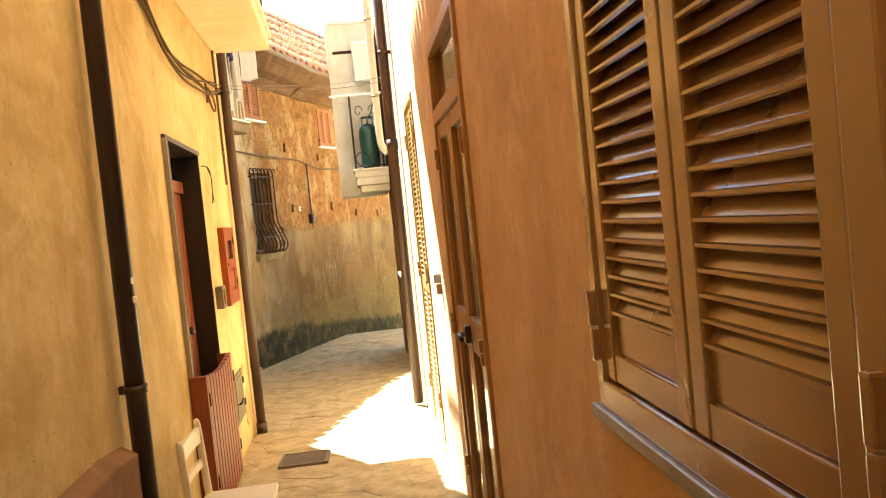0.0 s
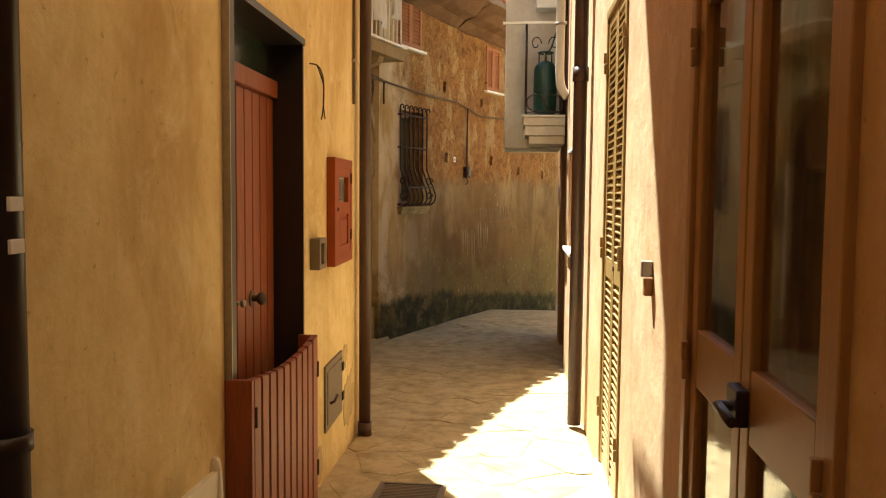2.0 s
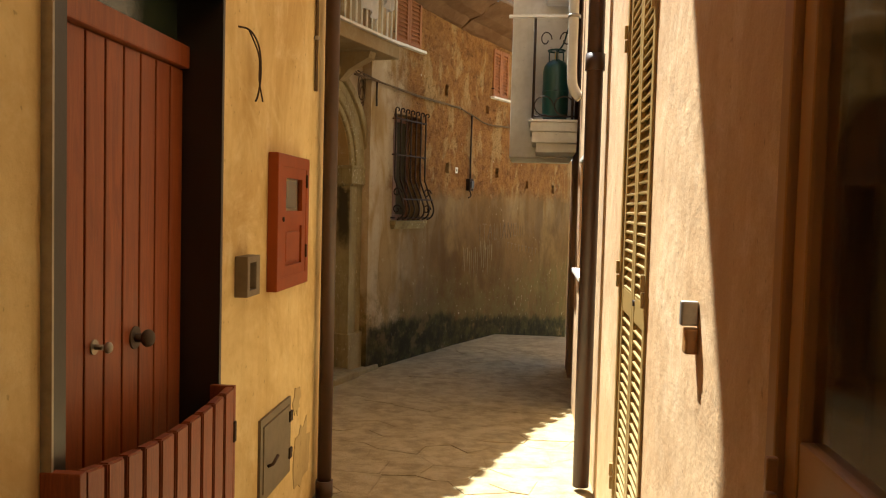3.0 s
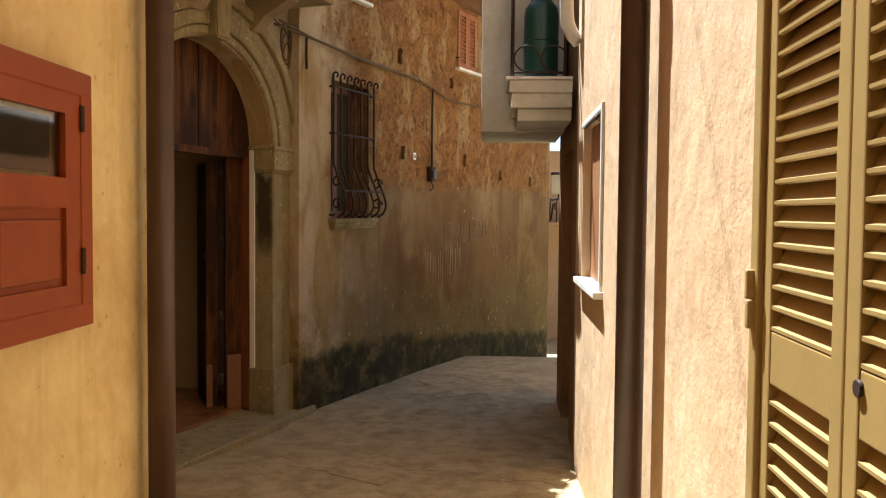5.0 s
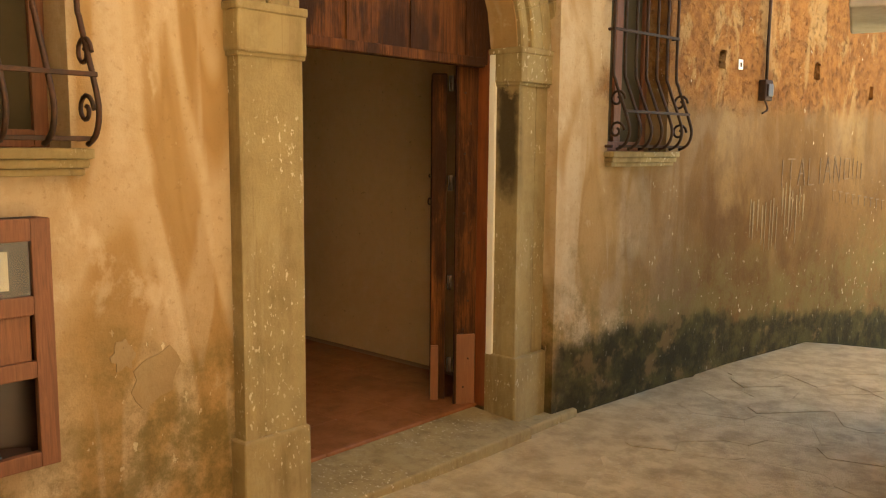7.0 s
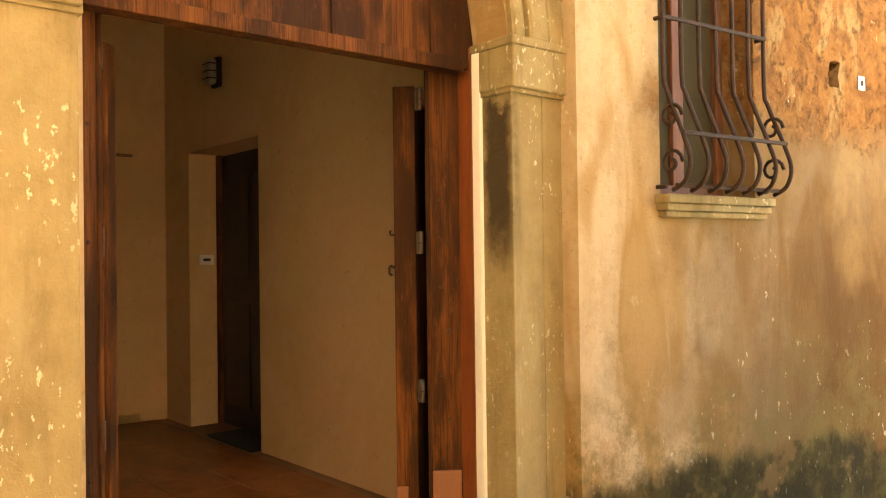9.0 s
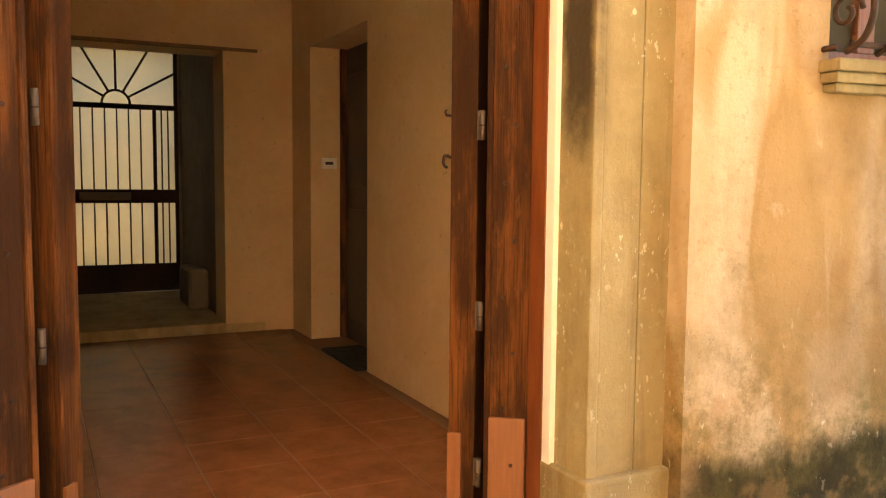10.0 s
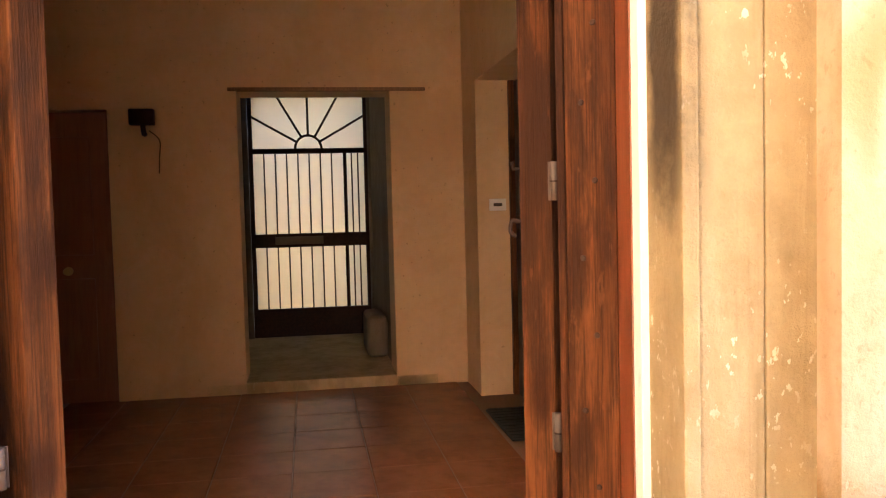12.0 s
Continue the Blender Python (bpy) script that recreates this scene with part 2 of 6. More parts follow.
def stone(name, a, c, dark, scale=8, relief=0.006, rough=0.85, chips=0.5, streaks=0.0, soot=None):
    m, n, l, b = material(name)
    p = place(n)
    rnd = n.new("ShaderNodeObjectInfo").outputs["Random"]
    col = mix(n, l, ramp(n, l, noise_node(n, l, p, scale, 6, 0.7), 0.38, 0.66), a, c)
    col = mix(n, l, arith(n, l, "MULTIPLY", ramp(n, l, noise_node(n, l, p, 2.3, 5, 0.65, (2, 2, 0.6)), 0.48, 0.7), 0.55), col, dark)
    col = mix(n, l, arith(n, l, "MULTIPLY", rnd, 0.10), col, dark)
    if streaks:
        run = ramp(n, l, noise_node(n, l, p, 4.5, 5, 0.65, (2.6, 2.6, 0.16), 0.4), 0.5, 0.66)
        col = mix(n, l, arith(n, l, "MULTIPLY", run, streaks), col, dark)
        pale = ramp(n, l, noise_node(n, l, p, 3.0, 6, 0.7, (1.6, 1.6, 0.5), 0.5), 0.54, 0.66)
        col = mix(n, l, arith(n, l, "MULTIPLY", pale, 0.55 * streaks), col, (0.46, 0.40, 0.26))
        green = ramp(n, l, noise_node(n, l, p, 1.9, 5, 0.65), 0.55, 0.68)
        col = mix(n, l, arith(n, l, "MULTIPLY", green, 0.6 * streaks), col, (0.22, 0.195, 0.095))
    ch = ramp(n, l, noise_node(n, l, p, 52, 3, 0.6, (1, 1, 0.6)), 0.62, 0.66)
    ch = arith(n, l, "MULTIPLY", ch, ramp(n, l, noise_node(n, l, p, 2.2, 3, 0.6), 0.44, 0.60))
    col = mix(n, l, arith(n, l, "MULTIPLY", ch, chips), col, (0.60, 0.54, 0.40))
    if soot:
        sep = n.new("ShaderNodeSeparateXYZ")
        l.new(p, sep.inputs[0])
        flat = n.new("ShaderNodeCombineXYZ")
        l.new(sep.outputs["X"], flat.inputs["X"])
        l.new(sep.outputs["Y"], flat.inputs["Y"])
        dist = n.new("ShaderNodeVectorMath")
        dist.operation = "DISTANCE"
        l.new(flat.outputs[0], dist.inputs[0])
        dist.inputs[1].default_value = (*soot[:2], 0)
        ragged = arith(n, l, "MULTIPLY", arith(n, l, "SUBTRACT", noise_node(n, l, p, 6, 5, 0.7), 0.5), 0.12)
        burn = ramp(n, l, arith(n, l, "ADD", dist.outputs["Value"], ragged), 0.10, 0.035)
        height = arith(n, l, "ADD", sep.outputs["Z"], arith(n, l, "MULTIPLY", ragged, 3.0))
        burn = arith(n, l, "MULTIPLY", burn, arith(n, l, "MULTIPLY", ramp(n, l, height, soot[2], soot[2] + 0.3), ramp(n, l, height, soot[3], soot[3] - 0.06)))
        col = mix(n, l, arith(n, l, "MULTIPLY", burn, 0.9), col, (0.028, 0.018, 0.010))
    l.new(col, b.inputs["Base Color"])
    b.inputs["Roughness"].default_value = rough
    b.inputs["Specular IOR Level"].default_value = 0.25
    h = arith(n, l, "ADD", noise_node(n, l, p, scale * 3, 7, 0.75), noise_node(n, l, p, 80, 4, 0.7))
    bump(n, l, h, 0.7, relief, b)
    return m


def glass(name, tint=(0.9, 0.92, 0.9)):
    m, n, l, b = material(name)
    b.inputs["Base Color"].default_value = (*tint, 1)
    b.inputs["Roughness"].default_value = 0.04
    b.inputs["Transmission Weight"].default_value = 1.0
    b.inputs["IOR"].default_value = 1.48
    bump(n, l, noise_node(n, l, place(n), 3, 2, 0.5), 0.05, 0.004, b)
    return m


def translucent(name, color):
    m, n, l, b = material(name)
    t = n.new("ShaderNodeBsdfTranslucent")
    t.inputs["Color"].default_value = (*color, 1)
    ms = n.new("ShaderNodeMixShader")
    ms.inputs[0].default_value = 0.75
    b.inputs["Base Color"].default_value = (*color, 1)
    b.inputs["Roughness"].default_value = 0.4
    l.new(b.outputs[0], ms.inputs[1])
    l.new(t.outputs[0], ms.inputs[2])
    l.new(ms.outputs[0], n["Material Output"].inputs["Surface"])
    return m


YELLOW = plaster("yellow_render", (0.74, 0.575, 0.275), (0.52, 0.35, 0.13), (0.80, 0.68, 0.39), relief=0.009, cloud=1.0)
PEACH = plaster("peach_render", (0.68, 0.455, 0.245), (0.51, 0.312, 0.145), (0.77, 0.58, 0.36), relief=0.010, streak=0.35)
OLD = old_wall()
HALL = plaster("hall_paint", (0.653, 0.466, 0.253), (0.554, 0.371, 0.184), (0.677, 0.514, 0.310), relief=0.002, streak=0.2)
SOFFIT = plaster("soffit_paint", (0.82, 0.70, 0.48), (0.72, 0.56, 0.34), (0.86, 0.78, 0.6), relief=0.002)
WHITEWASH = plaster("greyed_white_render", (0.70, 0.66, 0.57), (0.52, 0.47, 0.38), (0.78, 0.75, 0.68), relief=0.003)
FARWALL = plaster("far_pink_render", (0.432, 0.300, 0.180), (0.360, 0.228, 0.120), (0.468, 0.360, 0.240))
STONE = stone("tuff_stone", (0.328, 0.258, 0.124), (0.266, 0.205, 0.094), (0.140, 0.095, 0.036), 6, 0.006, chips=0.8, streaks=0.36, soot=(-1.716, 11.423, 1.05, 1.80))
# Opaque matt dark colour in place of glass, so no sky is mirrored.
MATTPANE = painted("matt_dark_pane", (0.060, 0.048, 0.026), 0.6, 0, 0.4, 6, spec=0.06)
BROWNWALL = plaster("brown_render", (0.30, 0.165, 0.08), (0.2, 0.105, 0.05), (0.36, 0.21, 0.11))
PAVE = stone("paving_stone", (0.57, 0.445, 0.235), (0.41, 0.310, 0.150), (0.24, 0.175, 0.078), 7, 0.016, chips=0.4)
MORTAR = stone("worn_cement_bed", (0.54, 0.420, 0.222), (0.40, 0.303, 0.147), (0.26, 0.190, 0.086), 6, 0.016, chips=0.35)
GATEWOOD = gate_wood("old_stained_planks")
NEWWOOD = wood("new_pine_patch", (0.168, 0.061, 0.019), (0.234, 0.093, 0.028), 0.5)
REDDOOR = wood("red_brown_door", (0.13, 0.036, 0.010), (0.24, 0.076, 0.020), 0.4, (5, 5, 0.5), 0.2)
HALLDOOR = wood("orange_brown_door", (0.22, 0.085, 0.025), (0.32, 0.13, 0.04), 0.45, (5, 5, 0.5), 0.1)
REDBOX = painted("red_brown_paint", (0.29, 0.056, 0.005), 0.45, 0, 0.35, 9, spec=0.3)
DOORRED = wood("red_stained_door", (0.19, 0.040, 0.007), (0.32, 0.078, 0.014), 0.5, (5, 5, 0.5), 0.05)
SLATRED = wood("red_slats", (0.19, 0.040, 0.008), (0.33, 0.078, 0.015), 0.55)
MAILWOOD = wood("brown_mail_cabinet", (0.120, 0.044, 0.018), (0.216, 0.088, 0.036), 0.55)
BROWNPIPE = painted("brown_enamel_pipe", (0.075, 0.034, 0.018), 0.45, 0.0, 0.55, 7, (0.03, 0.014, 0.008), 0.0015)
DARKPIPE = painted("dark_brown_metal", (0.035, 0.02, 0.016), 0.35, 0.0, 0.4, 12)
SHUTTER = painted("tan_enamel_aluminium", (0.27, 0.145, 0.042), 0.26, 0.0, 0.2, 6, spec=0.8, coat=0.9)
DOORTAN = painted("tan_enamel_door_frame", (0.38, 0.185, 0.055), 0.4, 0.0, 0.2, 6, spec=0.35)
OLIVE = painted("olive_enamel_shutter", (0.38, 0.245, 0.075), 0.4, 0.0, 0.2, 8)
IRON = painted("black_wrought_iron", (0.026, 0.016, 0.010), 0.7, 0.0, 0.5, 40, (0.075, 0.032, 0.014), 0.002, 0.25)
RUSTIRON = painted("rusty_wrought_iron", (0.035, 0.022, 0.016), 0.6, 0.4, 0.6, 30, (0.11, 0.045, 0.02), 0.002)
STEEL = painted("dull_steel", (0.40, 0.36, 0.30), 0.5, 0.9, 0.4, 30)
OLDSTEEL = painted("rusty_dull_steel", (0.085, 0.068, 0.052), 0.65, 0.25, 0.6, 45, (0.09, 0.045, 0.025), 0.002)
BRASS = painted("brass", (0.6, 0.42, 0.16), 0.3, 1.0, 0.2, 30)
HATCH = painted("grey_painted_hatch", (0.188, 0.146, 0.090), 0.6, 0.2, 0.4, 16)
SLATE = painted("black_slate_lining", (0.022, 0.017, 0.014), 0.35, 0.0, 0.3, 10)
CREAM = painted("cream_chair_paint", (0.74, 0.64, 0.44), 0.4, 0.0, 0.12, 20)
GREENTANK = painted("green_gas_bottle", (0.008, 0.05, 0.036), 0.35, 0.0, 0.25, 12)
STRAW = painted("dry_straw", (0.52, 0.40, 0.20), 0.8, 0, 0.3, 20)
WHITE = painted("white_plastic", (0.78, 0.76, 0.70), 0.45, 0.0, 0.12, 20)
MARBLE = stone("white_marble_sill", (0.80, 0.77, 0.71), (0.7, 0.66, 0.58), (0.55, 0.48, 0.38), 6, 0.001, 0.5, 0.1)
LAMINATE = wood("smeared_orange_board", (0.30, 0.12, 0.035), (0.46, 0.22, 0.075), 0.5, (3, 3, 0.6))
REDSHUT = painted("faded_red_brown_shutter", (0.31, 0.118, 0.036), 0.6, 0.0, 0.25, 12, spec=0.25)
TILEROOF = stone("terracotta_roof_tile", (0.46, 0.22, 0.12), (0.34, 0.16, 0.09), (0.2, 0.12, 0.07), 8, 0.004, chips=0.3)
ROOFWOOD = wood("grey_roof_boards", (0.15, 0.09, 0.045), (0.30, 0.19, 0.1), 0.8)
FLOORTILE = stone("terracotta_floor_tile", (0.275, 0.118, 0.046), (0.215, 0.086, 0.034), (0.16, 0.065, 0.028), 5, 0.0015, 0.26, 0.0)
GROUT = painted("floor_grout", (0.22, 0.12, 0.055), 0.8)
PASSAGE = plaster("grey_passage_render", (0.225, 0.180, 0.120), (0.150, 0.112, 0.068), (0.270, 0.225, 0.165), relief=0.004)
GLASS = glass("window_glass")
FROST = translucent("frosted_glass", (0.55, 0.495, 0.37))
CURTAIN = painted("brown_curtain", (0.30, 0.21, 0.12), 0.9, 0, 0.3, 12)
RUBBER = painted("dark_rubber", (0.02, 0.02, 0.018), 0.8)
CABLE = painted("dusty_cable", (0.14, 0.09, 0.045), 0.8, 0, 0.4, 60, spec=0.2)
CLOTH = painted("white_laundry", (0.8, 0.79, 0.76), 0.9, 0, 0.08, 20)
BLUECLOTH = painted("blue_laundry", (0.10, 0.12, 0.35), 0.9, 0, 0.1, 20)
PAPER = painted("paper", (0.75, 0.72, 0.64), 0.8, 0, 0.1)
# Dark colour that stands in for the shade of unlit rooms.
UNLIT_BACKING = painted("unlit_room_shade", (0.10, 0.075, 0.05), 0.9)
CRUST = plaster("bare_patch", (0.311, 0.228, 0.119), (0.238, 0.166, 0.078), (0.363, 0.295, 0.186), relief=0.012)
GREYSTAIN = painted("letter_paint", (0.085, 0.055, 0.03), 0.9, 0, 0.9, 40, (0.20, 0.13, 0.06))
DAMP = plaster("damp_greyed_render", (0.52, 0.395, 0.19), (0.36, 0.26, 0.12), (0.62, 0.49, 0.27), relief=0.012)
RUNPAINT = painted("pale_paint_run", (0.216, 0.162, 0.079), 0.9, 0, 0.9, 40, (0.130, 0.083, 0.032))


# ---- mesh helpers ----
def add_box(bm, x0, x1, y0, y1, z0, z1, m=None):
    vs = [bm.verts.new((x, y, z)) for z in (z0, z1) for x, y in ((x0, y0), (x1, y0), (x1, y1), (x0, y1))]
    if m is not None:
        for v in vs:
            v.co = m @ v.co
    for f in ((3, 2, 1, 0), (4, 5, 6, 7), (0, 1, 5, 4), (1, 2, 6, 5), (2, 3, 7, 6), (3, 0, 4, 7)):
        bm.faces.new([vs[i] for i in f])
    return vs


def soft_box(x0, x1, y0, y1, z0, z1, r=0.004, seg=2, m=None):
    bm = bmesh.new()
    add_box(bm, x0, x1, y0, y1, z0, z1, m)
    bmesh.ops.bevel(bm, geom=bm.edges[:], offset=r, segments=seg, affect="EDGES", profile=0.6)
    return bm


def add_tube(bm, pts, r, sides=8, close=True):
    """A round rod along a line of points."""
    pts = [Vector(p) for p in pts]
    rings = []
    up = None
    for i, p in enumerate(pts):
        t = (pts[min(i + 1, len(pts) - 1)] - pts[max(i - 1, 0)]).normalized()
        if up is None:
            up = Vector((0, 0, 1)) if abs(t.z) < 0.9 else Vector((1, 0, 0))
        a = (up - t * up.dot(t))
        a = a.normalized() if a.length > 1e-6 else t.orthogonal().normalized()
        b = t.cross(a)
        up = a
        rr = r[i] if isinstance(r, (list, tuple)) else r
        rings.append([bm.verts.new(p + a * rr * math.cos(k * math.tau / sides) + b * rr * math.sin(k * math.tau / sides)) for k in range(sides)])
    for q, w in zip(rings, rings[1:]):
        for k in range(sides):
            f = bm.faces.new((q[k], q[(k + 1) % sides], w[(k + 1) % sides], w[k]))
            f.smooth = True
    if close:
        bm.faces.new(rings[0][::-1])
        bm.faces.new(rings[-1])


def tube(pts, r, sides=8):
    bm = bmesh.new()
    add_tube(bm, pts, r, sides)
    return bm


def add_prism(bm, outline, y0, y1):
    """A plate whose outline lies in x, z, from depth y0 to y1."""
    a = [bm.verts.new((x, y0, z)) for x, z in outline]
    b = [bm.verts.new((x, y1, z)) for x, z in outline]
    n = len(a)
    bm.faces.new(a)
    bm.faces.new(b[::-1])
    for i in range(n):
        bm.faces.new((a[(i + 1) % n], a[i], b[i], b[(i + 1) % n]))


def mesh_of(bm, name, mat):
    bmesh.ops.recalc_face_normals(bm, faces=bm.faces[:])
    me = bpy.data.meshes.new(name)
    bm.to_mesh(me)
    bm.free()
    if mat:
        me.materials.append(mat)
    return me


def part(name, bm, mat, parent, label=""):
    ob = new(name, mesh_of(bm, name, mat))
    ob.parent = parent
    if label:
        ob["label"] = label
    return ob


def structure(name, bm, mat, m=None, label="", category=""):
    ob = new(name, mesh_of(bm, name, mat))
    if m is not None:
        ob.matrix_world = m
    return tagged(ob, label, category, "", "structure")


def thing(name, m, label, category, group=""):
    ob = new(name)
    ob.empty_display_size = 0.1
    ob.matrix_world = m
    return tagged(ob, label, category, group)


def whole(name, bm, mat, m, label, category, group=""):
    ob = new(name, mesh_of(bm, name, mat))
    ob.matrix_world = m
    return tagged(ob, label, category, group)


def wall_mesh(x0, x1, z0, z1, thick, openings=(), front=0.0, step=None):
    """A wall from x0 to x1 whose front is at depth `front`, with rectangular holes (x0, x1, z0, z1) through it."""
    xs = sorted({x0, x1, *[v for o in openings for v in o[:2] if x0 < v < x1]})
    zs = sorted({z0, z1, *[v for o in openings for v in o[2:] if z0 < v < z1]})
    bm = bmesh.new()
    solid = {}
    for i in range(len(xs) - 1):
        for k in range(len(zs) - 1):
            cx, cz = (xs[i] + xs[i + 1]) / 2, (zs[k] + zs[k + 1]) / 2
            solid[i, k] = not any(o[0] < cx < o[1] and o[2] < cz < o[3] for o in openings)
    vert = {}

    def v(i, d, k):
        if (i, d, k) not in vert:
            vert[i, d, k] = bm.verts.new((xs[i], front + d * thick, zs[k]))
        return vert[i, d, k]
    for (i, k), s in solid.items():
        if not s:
            continue
        bm.faces.new((v(i, 0, k), v(i + 1, 0, k), v(i + 1, 0, k + 1), v(i, 0, k + 1)))
        bm.faces.new((v(i, 1, k + 1), v(i + 1, 1, k + 1), v(i + 1, 1, k), v(i, 1, k)))
        for di, dk, e in ((-1, 0, ((i, k), (i, k + 1))), (1, 0, ((i + 1, k), (i + 1, k + 1))), (0, -1, ((i, k), (i + 1, k))), (0, 1, ((i, k + 1), (i + 1, k + 1)))):
            if not solid.get((i + di, k + dk), False):
                (a, c), (d, f) = e
                bm.faces.new((v(a, 0, c), v(d, 0, f), v(d, 1, f), v(a, 1, c)))
    return bm


def frame_at(origin, along):
    """Wall frame: x along the wall, y into it, z up."""
    u = Vector((along[0], along[1], 0)).normalized()
    return Matrix.Translation((origin[0], origin[1], 0)) @ Matrix(((u.x, -u.y, 0, 0), (u.y, u.x, 0, 0), (0, 0, 1, 0), (0, 0, 0, 1)))


def at(x, y, z, rz=0):
    return pose(x, y, z, 0, 0, rz)


WA = frame_at((-1.05, 0), (0, 1))                      # yellow house; x is the world's y
WR = frame_at((0.2475, 0), (-0.0242, -1))              # peach house; x is minus the world's y
WB = frame_at((-2.146, 9.668), (0.2966, 0.955))        # old house round the gate; x = 0 at the gate's outer edge
WC = frame_at((-1.50, 11.63), (0.385, 0.923))          # old house beyond the gate


def ground_z(y):
    if y < 10.8:
        return 0.125 - 0.05 * (y - 6.2)
    if y < 14.7:
        return -0.105
    if y < 15.9:
        return -0.105 - 0.40 * (y - 14.7) / 1.2
    return -0.505


# ---- ground ----
def ground_sheet():
    bm = bmesh.new()
    xs = [-300, -40, -8, -4, -3] + [-2.7 + 0.1 * i for i in range(14)] + [-1.3, -0.9, -0.5, -0.1, 0.3, 0.8, 1.6, 4, 40, 300]
    ys = [-300, -40, -6] + [-3 + 0.5 * i for i in range(42)] + [20, 26, 60, 300]
    grid = []
    for y in ys:
        row = []
        for x in xs:
            near = abs(x) < 3 and -3 < y < 18
            z = ground_z(max(-4, y)) + (0.0025 * noise.noise(Vector((x * 2.1, y * 2.1, 3))) if near else 0)
            inside = 0.955 * (-2.146 - x) - 0.2966 * (9.668 - y)
            if (y > 9.2 and inside > 0.14) or (4 < y <= 9.2 and x < -1.9 and inside > -0.2):
                z -= 0.3
            row.append(bm.verts.new((x, y, z - 0.002)))
        grid.append(row)
    for a, b in zip(grid, grid[1:]):
        for i in range(len(xs) - 1):
            f = bm.faces.new((a[i], a[i + 1], b[i + 1], b[i]))
            f.smooth = True
    return bm


ground = structure("ground", ground_sheet(), MORTAR, None, "worn cement and stone alley paving sloping gently down", "paving")

# ---- yellow house ----
# Unseen roof height, set so its shadow edge falls right on the peach wall.
HOUSE_TOP = 6.86
DOOR_A = (5.03, 6.05, 0.1, 2.28)
structure("wall_west", wall_mesh(-4, 7.66, -0.3, HOUSE_TOP, 0.35, [DOOR_A]), YELLOW, WA, "yellow rendered wall of the narrow alley", "wall")
structure("wall_west_end", soft_box(-5.0, -1.402, 7.31, 7.655, -0.3, HOUSE_TOP, 0.01), YELLOW, None, "rendered gable end of the yellow house", "wall")
structure("wall_behind", wall_mesh(-1.4, 1.0, -0.3, 5.5, 0.3), YELLOW, Matrix.Translation((0, -4.3, 0)), "rendered wall closing the alley behind", "wall")

# ---- peach house ----
NEAR_WIN = (-1.955, -1.07, 1.37, 2.75)
GLASS_DOOR = (-4.58, -3.50, 0.20, 2.56)
TALL_SHUT = (-6.81, -6.02, 0.16, 2.56)
LOW_WIN = (-10.06, -9.12, 1.13, 1.98)
SIDE_DOOR = (-11.75, -11.1, -0.2, 1.95)
# Unseen upper part, up to 8.2 m, is added to cut skylight opposite.
structure("wall_east", wall_mesh(-10.44, 4, -0.3, 8.2, 0.35, [NEAR_WIN, GLASS_DOOR, TALL_SHUT, LOW_WIN]), PEACH, WR, "peach rendered wall, half in hard sun", "wall")
structure("wall_east_far", wall_mesh(-12.3, -10.442, -0.3, 8.2, 0.32, [SIDE_DOOR], 0.03), BROWNWALL, WR, "dark brown rendered wall under the balcony", "wall")
# Added dark shell behind the openings: unlit rooms as colour, sky kept out.
structure("wall_east_back", wall_mesh(-12.3, 4, -0.3, 8.2, 0.2, front=2.5), UNLIT_BACKING, WR, "added dark inner wall standing for unlit rooms", "wall")
structure("ceiling_east", soft_box(-12.3, 4, 0.35, 2.5, 2.9, 3.05, 0.01), UNLIT_BACKING, WR, "added dark ceiling keeping the sky out of the rooms", "ceiling")
structure("wall_east_end", wall_mesh(0.0, 2.4, -0.6, 5.6, 0.3), PEACH, Matrix.Translation((0.90, 12.0, 0)) @ pose(0, 0, 0), "shaded rendered end wall", "wall")


# ---- old house: wall round the gate with its arch ----
ARCH_C, ARCH_R, SPRING = 1.087, 0.729, 1.98      # centre along the wall, radius of the opening, height of the spring
SQUASH = 0.91                                    # rise of the flattened arch over its half span


def arch_wall(x0, x1, z1, front, thick, cx, r, spring, holes=()):
    bm = wall_mesh(x0, cx - r, -0.3, z1, thick, [h for h in holes if h[1] < cx - r], front)
    for src in (wall_mesh(cx + r, x1, -0.3, z1, thick, [h for h in holes if h[0] > cx + r], front),):
        me = bpy.data.meshes.new("tmp")
        src.to_mesh(me)
        src.free()
        bm.from_mesh(me)
        bpy.data.meshes.remove(me)
    # the part above the opening, with the round cut
    steps = 24
    arc = [(cx - r * math.cos(math.pi * i / steps), spring + SQUASH * r * math.sin(math.pi * i / steps)) for i in range(steps + 1)]
    lo = [bm.verts.new((x, front, z)) for x, z in arc]
    hi = [bm.verts.new((x, front, z1)) for x, z in arc]
    lo2 = [bm.verts.new((x, front + thick, z)) for x, z in arc]
    hi2 = [bm.verts.new((x, front + thick, z1)) for x, z in arc]
    for i in range(steps):
        bm.faces.new((lo[i], lo[i + 1], hi[i + 1], hi[i]))
        bm.faces.new((lo2[i + 1], lo2[i], hi2[i], hi2[i + 1]))
        bm.faces.new((lo[i + 1], lo[i], lo2[i], lo2[i + 1]))
        bm.faces.new((hi[i], hi[i + 1], hi2[i + 1], hi2[i]))
    return bm


L_WIN = (-1.36, -0.57, 1.44, 2.66)
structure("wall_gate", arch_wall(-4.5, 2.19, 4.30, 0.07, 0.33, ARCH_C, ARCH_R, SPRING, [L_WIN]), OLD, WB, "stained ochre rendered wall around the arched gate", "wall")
# Infill added between wall top and eave so no sun leaks through.
bm = bmesh.new()
add_prism(bm, [(-4.5, 4.302), (2.19, 4.302), (2.19, 4.45), (-2.2, 5.25), (-4.5, 5.25)], 0.07, 0.40)
